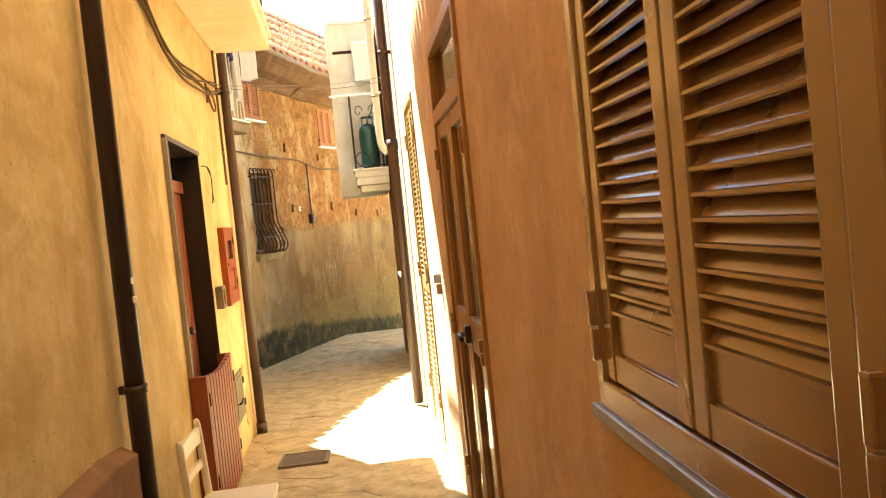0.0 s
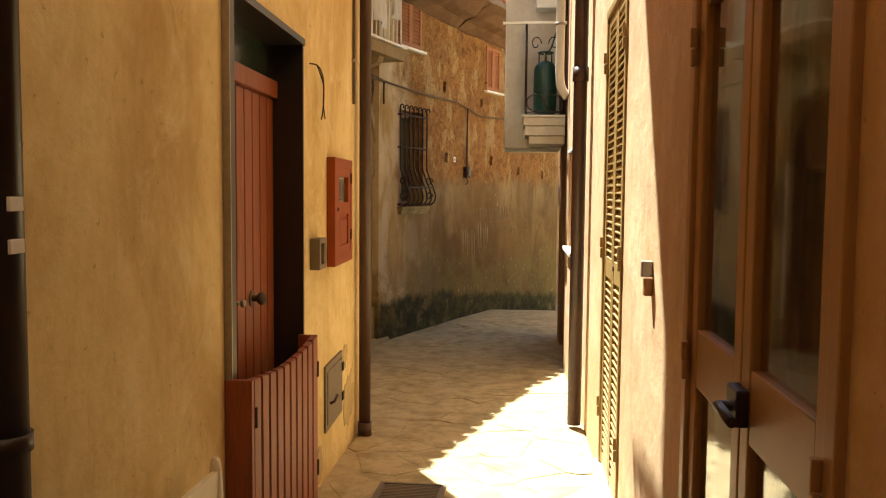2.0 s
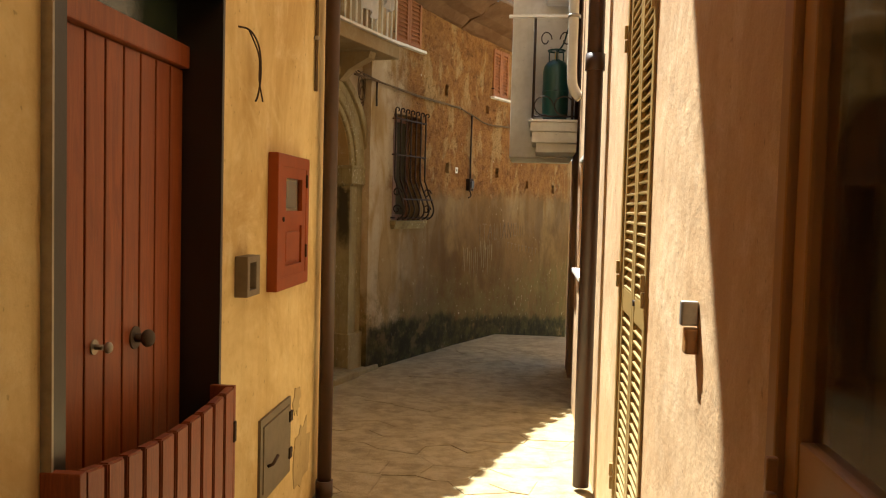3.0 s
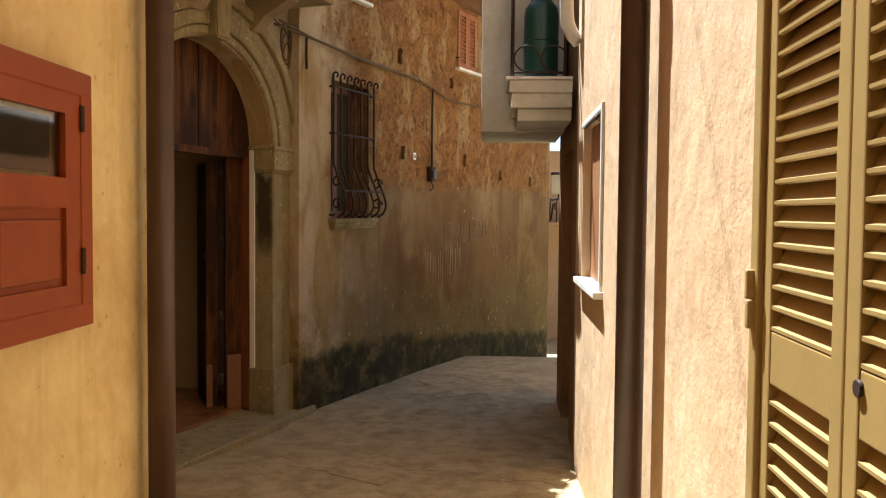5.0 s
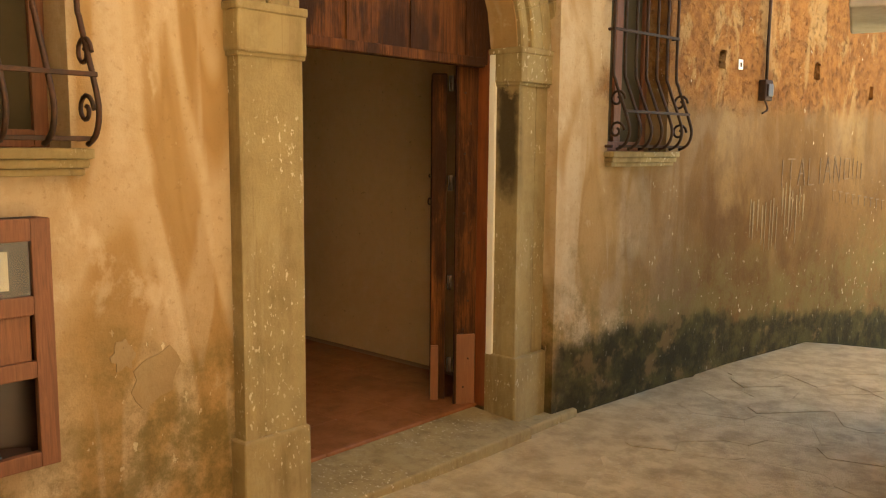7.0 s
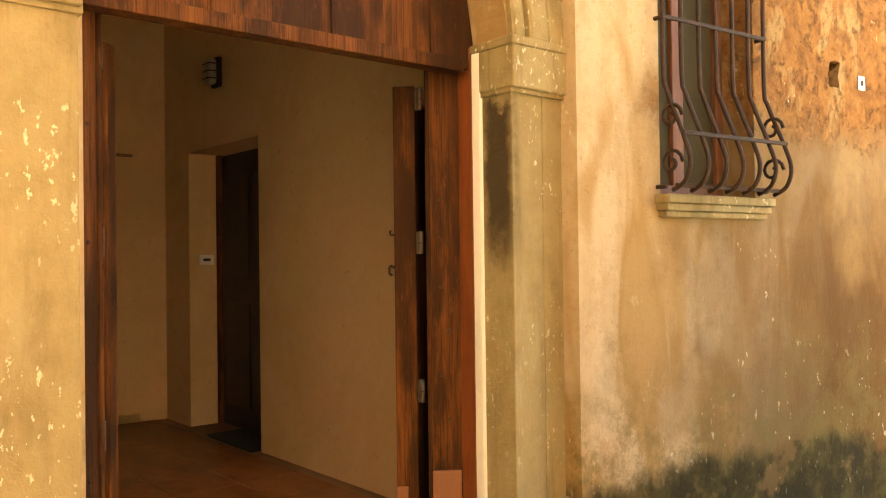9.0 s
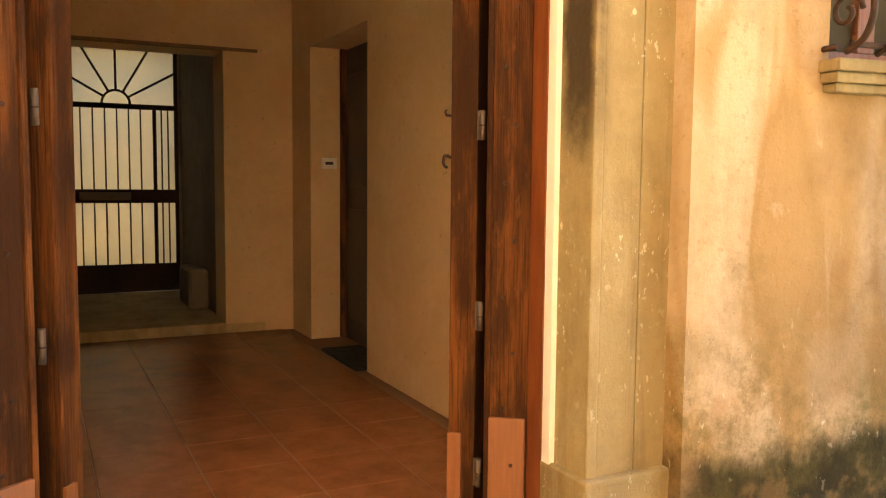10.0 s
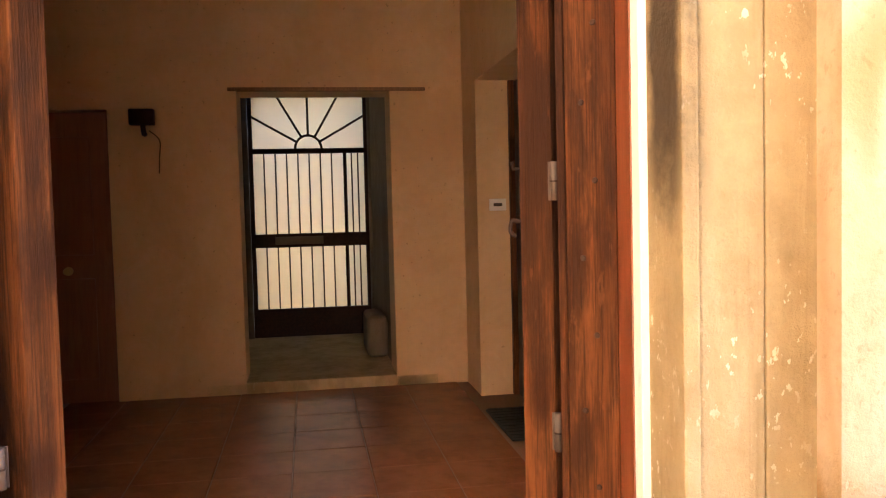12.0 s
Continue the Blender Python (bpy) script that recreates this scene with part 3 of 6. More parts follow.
structure("wall_gate_infill", bm, OLD, WB, "stained ochre infill added under the sloping eave against leaking sun", "wall")
R_WIN = (0.452, 1.072, 1.44, 2.58)
UP_WIN = (0.44, 0.99, 3.32, 4.12)
PUTLOGS_C = ((1.64, 2.90, 0.10, 0.15), (1.71, 1.99, 0.11, 0.14))
PUTLOGS_D = ((0.72, 2.81, 0.09, 0.11), (1.04, 1.97, 0.11, 0.19), (1.99, 1.87, 0.10, 0.15), (2.92, 1.83, 0.11, 0.15))


def sockets(rows):
    return [(x - w / 2, x + w / 2, z, z + h) for x, z, w, h in rows]


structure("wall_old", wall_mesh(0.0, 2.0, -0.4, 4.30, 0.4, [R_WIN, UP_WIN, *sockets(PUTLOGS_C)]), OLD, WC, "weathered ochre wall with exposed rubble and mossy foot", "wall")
WD = WC @ Matrix.Translation((2.0, 0, 0)) @ pose(0, 0, 0, 0, 0, -3.5)
UP_WIN_2 = (0.86, 1.30, 3.06, 3.68)
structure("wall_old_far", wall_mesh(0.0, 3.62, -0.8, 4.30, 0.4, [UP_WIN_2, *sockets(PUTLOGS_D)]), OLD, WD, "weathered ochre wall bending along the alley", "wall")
structure("wall_old_corner", wall_mesh(0.0, 2.5, -0.8, 4.30, 0.4), OLD, WD @ Matrix.Translation((3.62, 0.402, 0)) @ pose(0, 0, 0, 0, 0, 90), "end of the old wall", "wall")
# dark backings added behind openings of the old house: unlit depth as colour, no leaks
structure("dark_backing", soft_box(0.0, 1.98, 0.402, 0.45, -0.3, 4.25, 0.004), UNLIT_BACKING, WC, "added dark backing behind the window, standing for an unlit room", "wall")
structure("dark_backing", soft_box(0.0, 3.2, 0.402, 0.45, -0.3, 4.25, 0.004), UNLIT_BACKING, WD, "added dark backing behind the window, standing for an unlit room", "wall")
structure("dark_backing_left", soft_box(-4.4, -1.21, 0.402, 0.45, -0.3, 4.25, 0.004), UNLIT_BACKING, WB, "added dark backing behind the window, standing for an unlit room", "wall")
# Added backing: closes the gap round the hall door to light.
structure("dark_backing_hall", soft_box(-1.2, 0.39, 4.552, 4.62, -0.1, 3.3, 0.004), UNLIT_BACKING, WB, "added dark backing behind the closed hall door, blocking stray light", "wall")
# Fillers added round the iron gate to stop sky light entering the passage.
structure("passage_head_filler", soft_box(0.602, 1.718, 6.15, 6.38, 2.252, 2.445, 0.004), PASSAGE, WB, "lintel filler added over the iron gate against leaking sky light", "wall")
for x0, x1 in ((0.602, 0.652), (1.692, 1.718)):
    structure("passage_jamb_filler", soft_box(x0, x1, 6.10, 6.38, 0.076, 2.25, 0.003), PASSAGE, WB, "narrow filler added beside the iron gate against leaking light", "wall")
# Added end pieces that keep sky light out of the dark shell.
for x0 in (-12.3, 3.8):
    structure("room_end_blocker", soft_box(x0, x0 + 0.2, 0.352, 2.498, -0.3, 2.898, 0.004), UNLIT_BACKING, WR, "added dark end wall keeping the sky out of the rooms", "wall")
# Added backing that reads as an unlit room past the inner door.
structure("dark_backing_door", soft_box(3.1, 3.2, 2.0, 4.6, -0.3, 3.4, 0.004), UNLIT_BACKING, WB, "added dark backing behind the inner door, standing for an unlit room", "wall")

# ---- entrance hall behind the gate ----
structure("hall_floor_bed", soft_box(-0.9, 2.6, 0.402, 6.6, -0.12, -0.003, 0.002), GROUT, WB, "cement bed of the hall floor", "floor")
IDOOR = (2.69, 3.76, -0.05, 1.985)
bm = bmesh.new()
for x0, x1, z0, z1 in ((0.40, IDOOR[0], -0.1, 3.3), (IDOOR[1], 4.5, -0.1, 3.3), (IDOOR[0], IDOOR[1], IDOOR[3], 3.3)):
    add_box(bm, 2.2, 2.5, x0, x1, z0, z1)
structure("hall_wall_right", bm, HALL, WB, "plain ochre painted hall wall", "wall")
GATE_HOLE = (0.715, 1.71, -0.05, 1.985)
BACK_DOOR = (-0.75, -0.087, -0.05, 1.866)
structure("hall_wall_back", wall_mesh(-1.2, 2.2, -0.1, 3.3, 0.35, [GATE_HOLE, BACK_DOOR], 4.2), HALL, WB, "ochre painted back wall of the hall", "wall")
structure("hall_wall_left", soft_box(-1.2, -0.9, 0.40, 4.2, -0.1, 3.3, 0.004), HALL, WB, "ochre painted hall wall", "wall")
structure("hall_ceiling", soft_box(-1.2, 2.5, 0.40, 4.55, 3.3, 3.45, 0.004), HALL, WB, "plain hall ceiling", "ceiling")
# passage behind the hall up to the gate
structure("passage_floor", soft_box(0.45, 2.0, 4.2, 6.3, -0.1, 0.075, 0.01), MORTAR, WB, "cement floor of the back passage, one step up", "floor")
structure("passage_wall_right", soft_box(1.72, 2.0, 4.55, 6.4, -0.1, 2.9, 0.01), PASSAGE, WB, "bare greyed passage wall", "wall")
structure("passage_wall_left", soft_box(0.40, 0.60, 4.55, 6.4, -0.1, 2.9, 0.01), PASSAGE, WB, "bare greyed passage wall", "wall")
structure("passage_ceiling", soft_box(0.40, 2.0, 4.55, 6.4, 2.45, 2.6, 0.01), PASSAGE, WB, "plain passage ceiling", "ceiling")

# ---- far end of the alley ----
structure("wall_far", wall_mesh(-1.5, 2.6, -0.7, 2.5, 0.5), FARWALL, Matrix.Translation((0, 18.6, 0)), "far pink rendered house across the next lane", "wall")


# ---- yellow house: doors, boxes, pipes ----
def knob(r=0.022):
    bm = bmesh.new()
    bmesh.ops.create_uvsphere(bm, u_segments=14, v_segments=8, radius=r)
    for f in bm.faces:
        f.smooth = True
    for v in bm.verts:
        v.co.y = v.co.y * 0.75 - 0.045
    add_tube(bm, [(0, -0.03, 0), (0, 0.0, 0)], r * 0.5, 10)
    add_tube(bm, [(0, -0.008, 0), (0, 0.0, 0)], r * 1.3, 14)
    return bm


def entrance_door():
    d = thing("door_1", WA @ at(5.03, 0, 0.1), "closed red-brown plank door deep in a black recess", "door")
    d["kind"] = "structure"
    part("leaf_panel", soft_box(0.03, 1.0, 0.135, 0.17, 0, 2.0, 0.004), DOORRED, d)
    w = 0.97 / 9
    for i in range(9):
        part("plank", soft_box(0.033 + i * w, 0.03 + (i + 1) * w - 0.007, 0.121, 0.139, 0.05, 1.93, 0.004), DOORRED, d)
    part("head_rail", soft_box(0.025, 1.0, 0.100, 0.145, 1.935, 2.01, 0.006), DOORRED, d)
    part("fanlight", soft_box(0.03, 1.0, 0.145, 0.155, 2.015, 2.175, 0.002), painted("dull_green_glass", (0.03, 0.045, 0.03), 0.15), d, "dull green fanlight pane")
    k = part("door_knob", knob(0.027), OLDSTEEL, d, "round dull metal knob")
    k.location = (0.646, 0.124, 1.078)
    k = part("lock_plate", knob(0.016), STEEL, d, "steel lock cylinder")
    k.location = (0.40, 0.124, 1.09)
    # slate lining round the recess
    bm = bmesh.new()
    add_box(bm, -0.055, 0.004, -0.022, 0.34, 0, 2.18)
    part("lining", bm, SLATE, d, "black slate lining")
    bm = bmesh.new()
    add_box(bm, 1.004, 1.024, -0.012, 0.34, 0, 2.18)
    part("lining", bm, SLATE, d, "black slate lining")
    bm = bmesh.new()
    add_box(bm, -0.055, 1.024, -0.02, 0.34, 2.172, 2.2)
    part("lining", bm, SLATE, d, "black slate lining")
    bm = bmesh.new()
    add_box(bm, -0.06, -0.052, -0.026, 0.0, 0, 2.18)
    part("edge_strip", bm, STEEL, d, "thin bright metal edge strip")


entrance_door()


def half_door():
    d = thing("half_door", WA @ at(4.985, 0, 0.2), "low red slatted half door standing before the recess", "half door")
    n, w = 10, 1.00
    def top(x):
        return 0.80 - 0.035 * math.sin(math.pi * x / w) - 0.02 * x
    for i in range(n):
        x0 = 0.012 + i * (w - 0.02) / n
        x1 = x0 + (w - 0.02) / n - 0.018
        bm = bmesh.new()
        add_prism(bm, [(x0, 0.0), (x1, 0.0), (x1, top(x1)), (x0, top(x0))], -0.092, -0.062)
        bmesh.ops.bevel(bm, geom=bm.edges[:], offset=0.004, segments=2, affect="EDGES")
        part("slat", bm, SLATRED, d)
    bm = bmesh.new()
    add_prism(bm, [(0.0, 0.0), (w, 0.0), (w, top(w) - 0.03), (w / 2, top(w / 2) - 0.03), (0, top(0) - 0.03)], -0.061, -0.045)
    part("backing_board", bm, DARKPIPE, d, "dark backing board")
    part("end_board", soft_box(-0.018, 0.01, -0.092, 0.0, 0, 0.80, 0.003), SLATRED, d)
    part("end_board", soft_box(w - 0.005, w + 0.015, -0.085, 0.0, 0, 0.775, 0.003), SLATRED, d)
    for z in (0.18, 0.63):
        part("hinge", soft_box(0.018, 0.034, -0.098, -0.09, z, z + 0.07, 0.002, 1), IRON, d, "small black hinge")
        part("hinge", soft_box(w - 0.03, w - 0.012, -0.098, -0.09, z - 0.04, z + 0.03, 0.002, 1), IRON, d, "small black hinge")


half_door()


def meter_cabinet():
    d = thing("meter_cabinet", WA @ at(6.61, 0, 1.225), "red-brown painted meter cabinet with a small pane on the yellow wall", "cabinet")
    w, h = 0.52, 0.575
    for x0, x1, z0, z1 in ((0, w, 0, 0.055), (0, w, h - 0.055, h), (0, 0.055, 0.05, h - 0.05), (w - 0.055, w, 0.05, h - 0.05)):
        part("frame", soft_box(x0, x1, -0.045, 0.0, z0, z1, 0.005), REDBOX, d)
    bm = wall_mesh(0.05, w - 0.05, 0.05, h - 0.05, 0.02, [(0.13, w - 0.12, 0.335, 0.475), (0.13, w - 0.12, 0.10, 0.27)], -0.042)
    door = part("door", bm, REDBOX, d)
    part("panel", soft_box(0.12, w - 0.11, -0.032, -0.018, 0.085, 0.275, 0.002), REDBOX, door)
    part("panel", soft_box(0.15, w - 0.14, -0.039, -0.03, 0.115, 0.245, 0.006), REDBOX, door)
    part("pane", soft_box(0.125, w - 0.115, -0.03, -0.026, 0.33, 0.48, 0.001), GLASS, door, "dusty glass pane")
    part("meter", soft_box(0.16, w - 0.15, -0.022, -0.003, 0.345, 0.465, 0.006), RUBBER, d, "dark meter behind the pane")
    for z in (0.12, 0.44):
        part("hinge", soft_box(w - 0.058, w - 0.045, -0.05, -0.042, z, z + 0.06, 0.002, 1), IRON, d)
    part("keyhole", tube([(0.085, -0.043, 0.30), (0.085, -0.048, 0.30)], 0.010, 10), IRON, d)


meter_cabinet()


def wall_niche_box():
    d = thing("doorbell_box", WA @ at(6.215, 0, 1.245), "small open cream metal box on the yellow wall", "doorbell box")
    w, h = 0.15, 0.15
    for x0, x1, z0, z1 in ((0, w, 0, 0.025), (0, w, h - 0.025, h), (0, 0.03, 0.02, h - 0.02), (w - 0.045, w, 0.02, h - 0.02)):
        part("rim", soft_box(x0, x1, -0.05, 0.0, z0, z1, 0.004), HATCH, d)
    part("back_plate", soft_box(0.02, w - 0.03, -0.008, 0.0, 0.01, h - 0.01, 0.002), DARKPIPE, d)
    part("button_panel", soft_box(0.045, 0.09, -0.02, -0.006, 0.035, h - 0.035, 0.003), WHITE, d)


wall_niche_box()


def service_hatch():
    d = thing("service_hatch", WA @ at(6.55, 0, 0.38), "grey metal service hatch low in the yellow wall", "hatch")
    w, h = 0.42, 0.31
    part("frame", wall_mesh(-0.02, w + 0.02, -0.02, h + 0.02, 0.012, [(0.012, w - 0.012, 0.012, h - 0.012)], -0.012), HATCH, d)
    part("door", soft_box(0.015, w - 0.015, -0.017, -0.004, 0.015, h - 0.015, 0.003), HATCH, d)
    for z in (0.05, 0.22):
        part("hinge", soft_box(w - 0.03, w + 0.01, -0.026, -0.016, z, z + 0.05, 0.003, 1), IRON, d)
    part("handle", tube([(0.06, -0.02, 0.12), (0.06, -0.04, 0.13), (0.12, -0.045, 0.15)], 0.007, 8), IRON, d, "bent iron handle")


service_hatch()


def downpipe(m, z0, z1, r, mat, label, clamps, collars=()):
    d = thing("downpipe", m, label, "downpipe")
    part("pipe", tube([(0, -r - 0.022, z0), (0, -r - 0.022, z1)], r, 20), mat, d)
    for z in clamps:
        part("clamp", tube([(0, -r - 0.022, z), (0, -r - 0.022, z + 0.03)], r + 0.006, 20), mat, d)
        part("bracket", soft_box(-0.012, 0.012, -0.03, 0.0, z, z + 0.03, 0.002, 1), IRON, d)
    for z in collars:
        part("socket", tube([(0, -r - 0.022, z), (0, -r - 0.022, z + 0.09)], r + 0.008, 20), mat, d)
    return d


downpipe(WA @ at(7.505, 0, 0), 0.06, 6.84, 0.037, BROWNPIPE, "brown round downpipe at the corner of the yellow house", (2.9, 4.6), (0.06,))
pipe = downpipe(WA @ at(3.66, 0, 0), 0.1, 6.84, 0.038, DARKPIPE, "thick dark brown downpipe on the yellow wall", (1.18, 3.4))
for z in (1.53, 1.60):
    part("sticker", soft_box(-0.036, 0.004, -0.101, -0.0945, z - 0.012, z + 0.012, 0.001, 1), PAPER, pipe, "small white sticker")
downpipe(WR @ at(-7.86, 0, 0), 0.072, 5.5, 0.045, BROWNPIPE, "brown round downpipe on the sunlit wall", (3.2,), (2.35,))


def plinth():
    bm = bmesh.new()
    add_prism(bm, [(-4, -0.2), (3.60, -0.2), (3.60, 1.00), (3.3, 1.03), (-4, 1.10)], -0.055, 0.0)
    for v in bm.verts:
        if v.co.z > 0.5 and v.co.y < -0.03:
            v.co.z -= 0.035
    bmesh.ops.subdivide_edges(bm, edges=bm.edges[:], cuts=6, use_grid_fill=True)
    for v in bm.verts:
        if v.co.y < -0.01:
            v.co.y += 0.015 * noise.noise(v.co * 3)
    return bm


structure("plinth_west", plinth(), BROWNWALL, WA, "brown rough stone plinth with a sloping ledge", "plinth")


def cables_west():
    d = thing("cable_bundle", WA, "loose dusty cable bundle sagging along the yellow wall", "cables")
    base = [(4.0, 3.14), (4.73, 2.97), (4.95, 2.88), (5.25, 2.80), (5.72, 2.765), (6.35, 2.81), (6.9, 2.86), (7.5, 2.95)]
    for k in range(5):
        pts = []
        for i, (x, z) in enumerate(base):
            pts.append((x + 0.05 * math.sin(k * 2 + i), -0.015 - 0.012 * (k % 3), z + 0.055 * math.sin(1.7 * k + 0.6 * i) * (1 if i < 7 else 0.2)))
        part("cable", tube(smooth_line(pts), 0.006 + 0.002 * (k % 2), 6), CABLE, d)
    loop = [(6.7, -0.02, 2.86), (6.78, -0.03, 2.74), (6.95, -0.03, 2.69), (7.05, -0.03, 2.73), (6.95, -0.03, 2.80), (6.75, -0.025, 2.83), (6.72, -0.02, 2.72)]
    part("cable_loop", tube(smooth_line(loop), 0.008, 6), CABLE, d)
    w = thing("loose_wire", WA, "thin loose wire dangling from the yellow wall", "wire")
    part("wire", tube(smooth_line([(6.22, 0, 2.22), (6.27, -0.03, 2.215), (6.36, -0.035, 2.17), (6.40, -0.03, 2.08), (6.37, -0.03, 2.0), (6.34, -0.03, 1.97)]), 0.0035, 6), IRON, w)
    part("wire", tube(smooth_line([(6.26, -0.028, 2.215), (6.34, -0.04, 2.14), (6.365, -0.035, 2.05), (6.43, -0.03, 1.98)]), 0.003, 6), IRON, w)


def smooth_line(pts, n=6):
    """Points along a rounded curve through pts."""
    p = [Vector(q) for q in pts]
    out = []
    for i in range(len(p) - 1):
        a, b, c, e = p[max(i - 1, 0)], p[i], p[i + 1], p[min(i + 2, len(p) - 1)]
        for k in range(n):
            t = k / n
            out.append(0.5 * ((2 * b) + (c - a) * t + (2 * a - 5 * b + 4 * c - e) * t * t + (3 * b - a - 3 * c + e) * t ** 3))
    out.append(p[-1])
    return out


cables_west()
conduit = thing("conduit", WA @ at(7.36, 0, 2.15), "thin dark cable conduit beside the corner downpipe", "conduit")
part("tube", tube([(0, -0.012, 0.0), (0, -0.012, 4.2)], 0.009, 8), CABLE, conduit)
part("clip", soft_box(-0.014, 0.014, -0.024, 0.0, 0.25, 0.27, 0.003, 1), STEEL, conduit)
span = thing("overhead_cable", at(0, 0, 0), "pale cable strung across the alley between the houses", "cable")
part("cable", tube(smooth_line([(-1.03, 7.54, 2.96), (-0.7, 7.62, 2.93), (-0.1, 7.78, 2.92), (0.43, 7.93, 2.98)]), 0.0022, 6), CABLE, span)
part("cable", tube(smooth_line([(-1.03, 7.54, 2.98), (-0.7, 7.62, 2.965), (-0.1, 7.78, 2.96), (0.43, 7.93, 2.98 + 0.04)]), 0.0018, 6), CABLE, span)


def balcony_west():
    d = thing("balcony", WA @ at(0, 0, 3.235), "cream painted balcony slab jutting from the yellow house", "balcony")
    bm = bmesh.new()
    add_box(bm, 3.0, 7.50, -0.46, 0.0, 0, 0.11)
    bmesh.ops.bevel(bm, geom=bm.edges[:], offset=0.008, segments=2, affect="EDGES")
    part("slab", bm, SOFFIT, d)
    part("nosing", soft_box(2.98, 7.52, -0.485, -0.44, 0.10, 0.15, 0.01), WHITEWASH, d, "pale stone nosing")
    part("rail", tube([(3.0, -0.44, 1.1), (7.48, -0.44, 1.1)], 0.018, 8), IRON, d)
    for i in range(30):
        x = 3.05 + i * 0.15
        part("baluster", tube([(x, -0.44, 0.14), (x, -0.44, 1.1)], 0.008, 6), IRON, d)


balcony_west()

# unseen roof edge of the yellow house, added to shape its cast shadow
eave = thing("roof", at(0, 0, HOUSE_TOP), "unseen tiled roof edge, added to shape the shadow on the peach wall", "roof")
part("boards", soft_box(-5.0, -0.74, -4.0, 7.86, 0.0, 0.06, 0.01), ROOFWOOD, eave)
for i in range(66):
    y = -4.0 + 0.18 * i
    bm = bmesh.new()
    add_tube(bm, [(-2.5, y, 0.36), (-0.72, y, 0.085)], 0.075, 8)
    part("tile", bm, TILEROOF, eave)


def chair():
    d = thing("chair", at(-0.80, 4.42, ground_z(4.42)), "low cream painted wooden chair against the yellow wall", "chair")
    w = 0.225
    for y in (-w, w):
        part("leg", tube([(-0.15, y, 0.0), (-0.15, y, 0.25), (-0.17, y, 0.60), (-0.172, y, 0.625), (-0.172, y, 0.635)], [0.016, 0.019, 0.018, 0.015, 0.007], 10), CREAM, d)
        part("leg", tube([(0.17, y, 0.0), (0.165, y, 0.235)], [0.015, 0.018], 10), CREAM, d)
        part("stretcher", tube([(-0.15, y, 0.11), (0.165, y, 0.11)], 0.009, 8), CREAM, d)
    part("stretcher", tube([(0.165, -w, 0.14), (0.165, w, 0.14)], 0.009, 8), CREAM, d)
    part("seat", soft_box(-0.165, 0.19, -w - 0.018, w + 0.018, 0.235, 0.262, 0.011), CREAM, d)
    for z0, z1 in ((0.52, 0.60), (0.40, 0.44)):
        bm = bmesh.new()
        ring = []
        for i in range(9):
            y = -w + 2 * w * i / 8
            arc = math.cos((i / 8 - 0.5) * math.pi)
            ring.append([bm.verts.new((-0.172 - 0.03 * arc + dx, y, z)) for dx, z in ((0, z0 - 0.012 * arc), (0.016, z0 - 0.012 * arc), (0.016, z1 - 0.018 * arc), (0, z1 - 0.018 * arc))])
        for a, b in zip(ring, ring[1:]):
            for k in range(4):
                bm.faces.new((a[k], a[(k + 1) % 4], b[(k + 1) % 4], b[k]))
        bm.faces.new(ring[0][::-1])
        bm.faces.new(ring[-1])
        part("back_slat", bm, CREAM, d)


chair()


# ---- peach house: shutters, glass door, window ----
def louvre_leaf(d, x0, x1, z0, z1, y, mat, pitch, panel=0.0, rail=None, stile=0.05, t=0.035):
    """One louvred shutter leaf: stiles, rails, angled slats."""
    leaf = part("leaf", soft_box(x0, x0 + stile, y, y + t, z0, z1, 0.004), mat, d)
    part("stile", soft_box(x1 - stile, x1, y, y + t, z0, z1, 0.004), mat, leaf)
    bands = []
    lo = z0 + 0.05
    part("rail", soft_box(x0 + stile, x1 - stile, y + 0.002, y + t - 0.002, z0, lo, 0.003), mat, leaf)
    part("rail", soft_box(x0 + stile, x1 - stile, y + 0.002, y + t - 0.002, z1 - 0.05, z1, 0.003), mat, leaf)
    if panel:
        part("panel", soft_box(x0 + stile, x1 - stile, y + 0.010, y + 0.02, lo, lo + panel, 0.003), mat, leaf)
        lo += panel
    if rail:
        part("rail", soft_box(x0 + stile, x1 - stile, y + 0.002, y + t - 0.002, rail[0], rail[1], 0.003), mat, leaf)
        bands = [(lo, rail[0]), (rail[1], z1 - 0.05)]
    else:
        bands = [(lo, z1 - 0.05)]
    bm = bmesh.new()
    k = pitch / 0.037
    prof = [(a, b * k) for a, b in ((0.0, -0.016), (0.005, -0.019), (0.012, -0.014), (0.026, 0.012), (0.030, 0.026), (0.026, 0.026), (0.008, -0.008), (0.0, -0.010))]
    sl = [(bm.verts.new((x0 + stile - 0.004, a, b)), bm.verts.new((x1 - stile + 0.004, a, b))) for a, b in prof]
    n = len(sl)
    for i in range(n):
        a, b = sl[i], sl[(i + 1) % n]
        bm.faces.new((a[0], a[1], b[1], b[0]))
    bm.faces.new([v[0] for v in sl])
    bm.faces.new([v[1] for v in sl][::-1])
    me = mesh_of(bm, "louvre", mat)
    for a, b in bands:
        count = int((b - a) / pitch)
        for i in range(count):
            ob = new("louvre", me)
            ob.parent = leaf
            ob.location = (0, y + 0.002, a + (i + 0.5) * (b - a) / count)
    return leaf


def hinge_block(x, y, z, mat, parent, h=0.1):
    part("hinge", soft_box(x - 0.010, x + 0.010, y - 0.012, y + 0.004, z, z + h * 0.46, 0.004), mat, parent)
    part("hinge", soft_box(x - 0.008, x + 0.008, y - 0.014, y + 0.004, z + h * 0.5, z + h, 0.004), mat, parent)


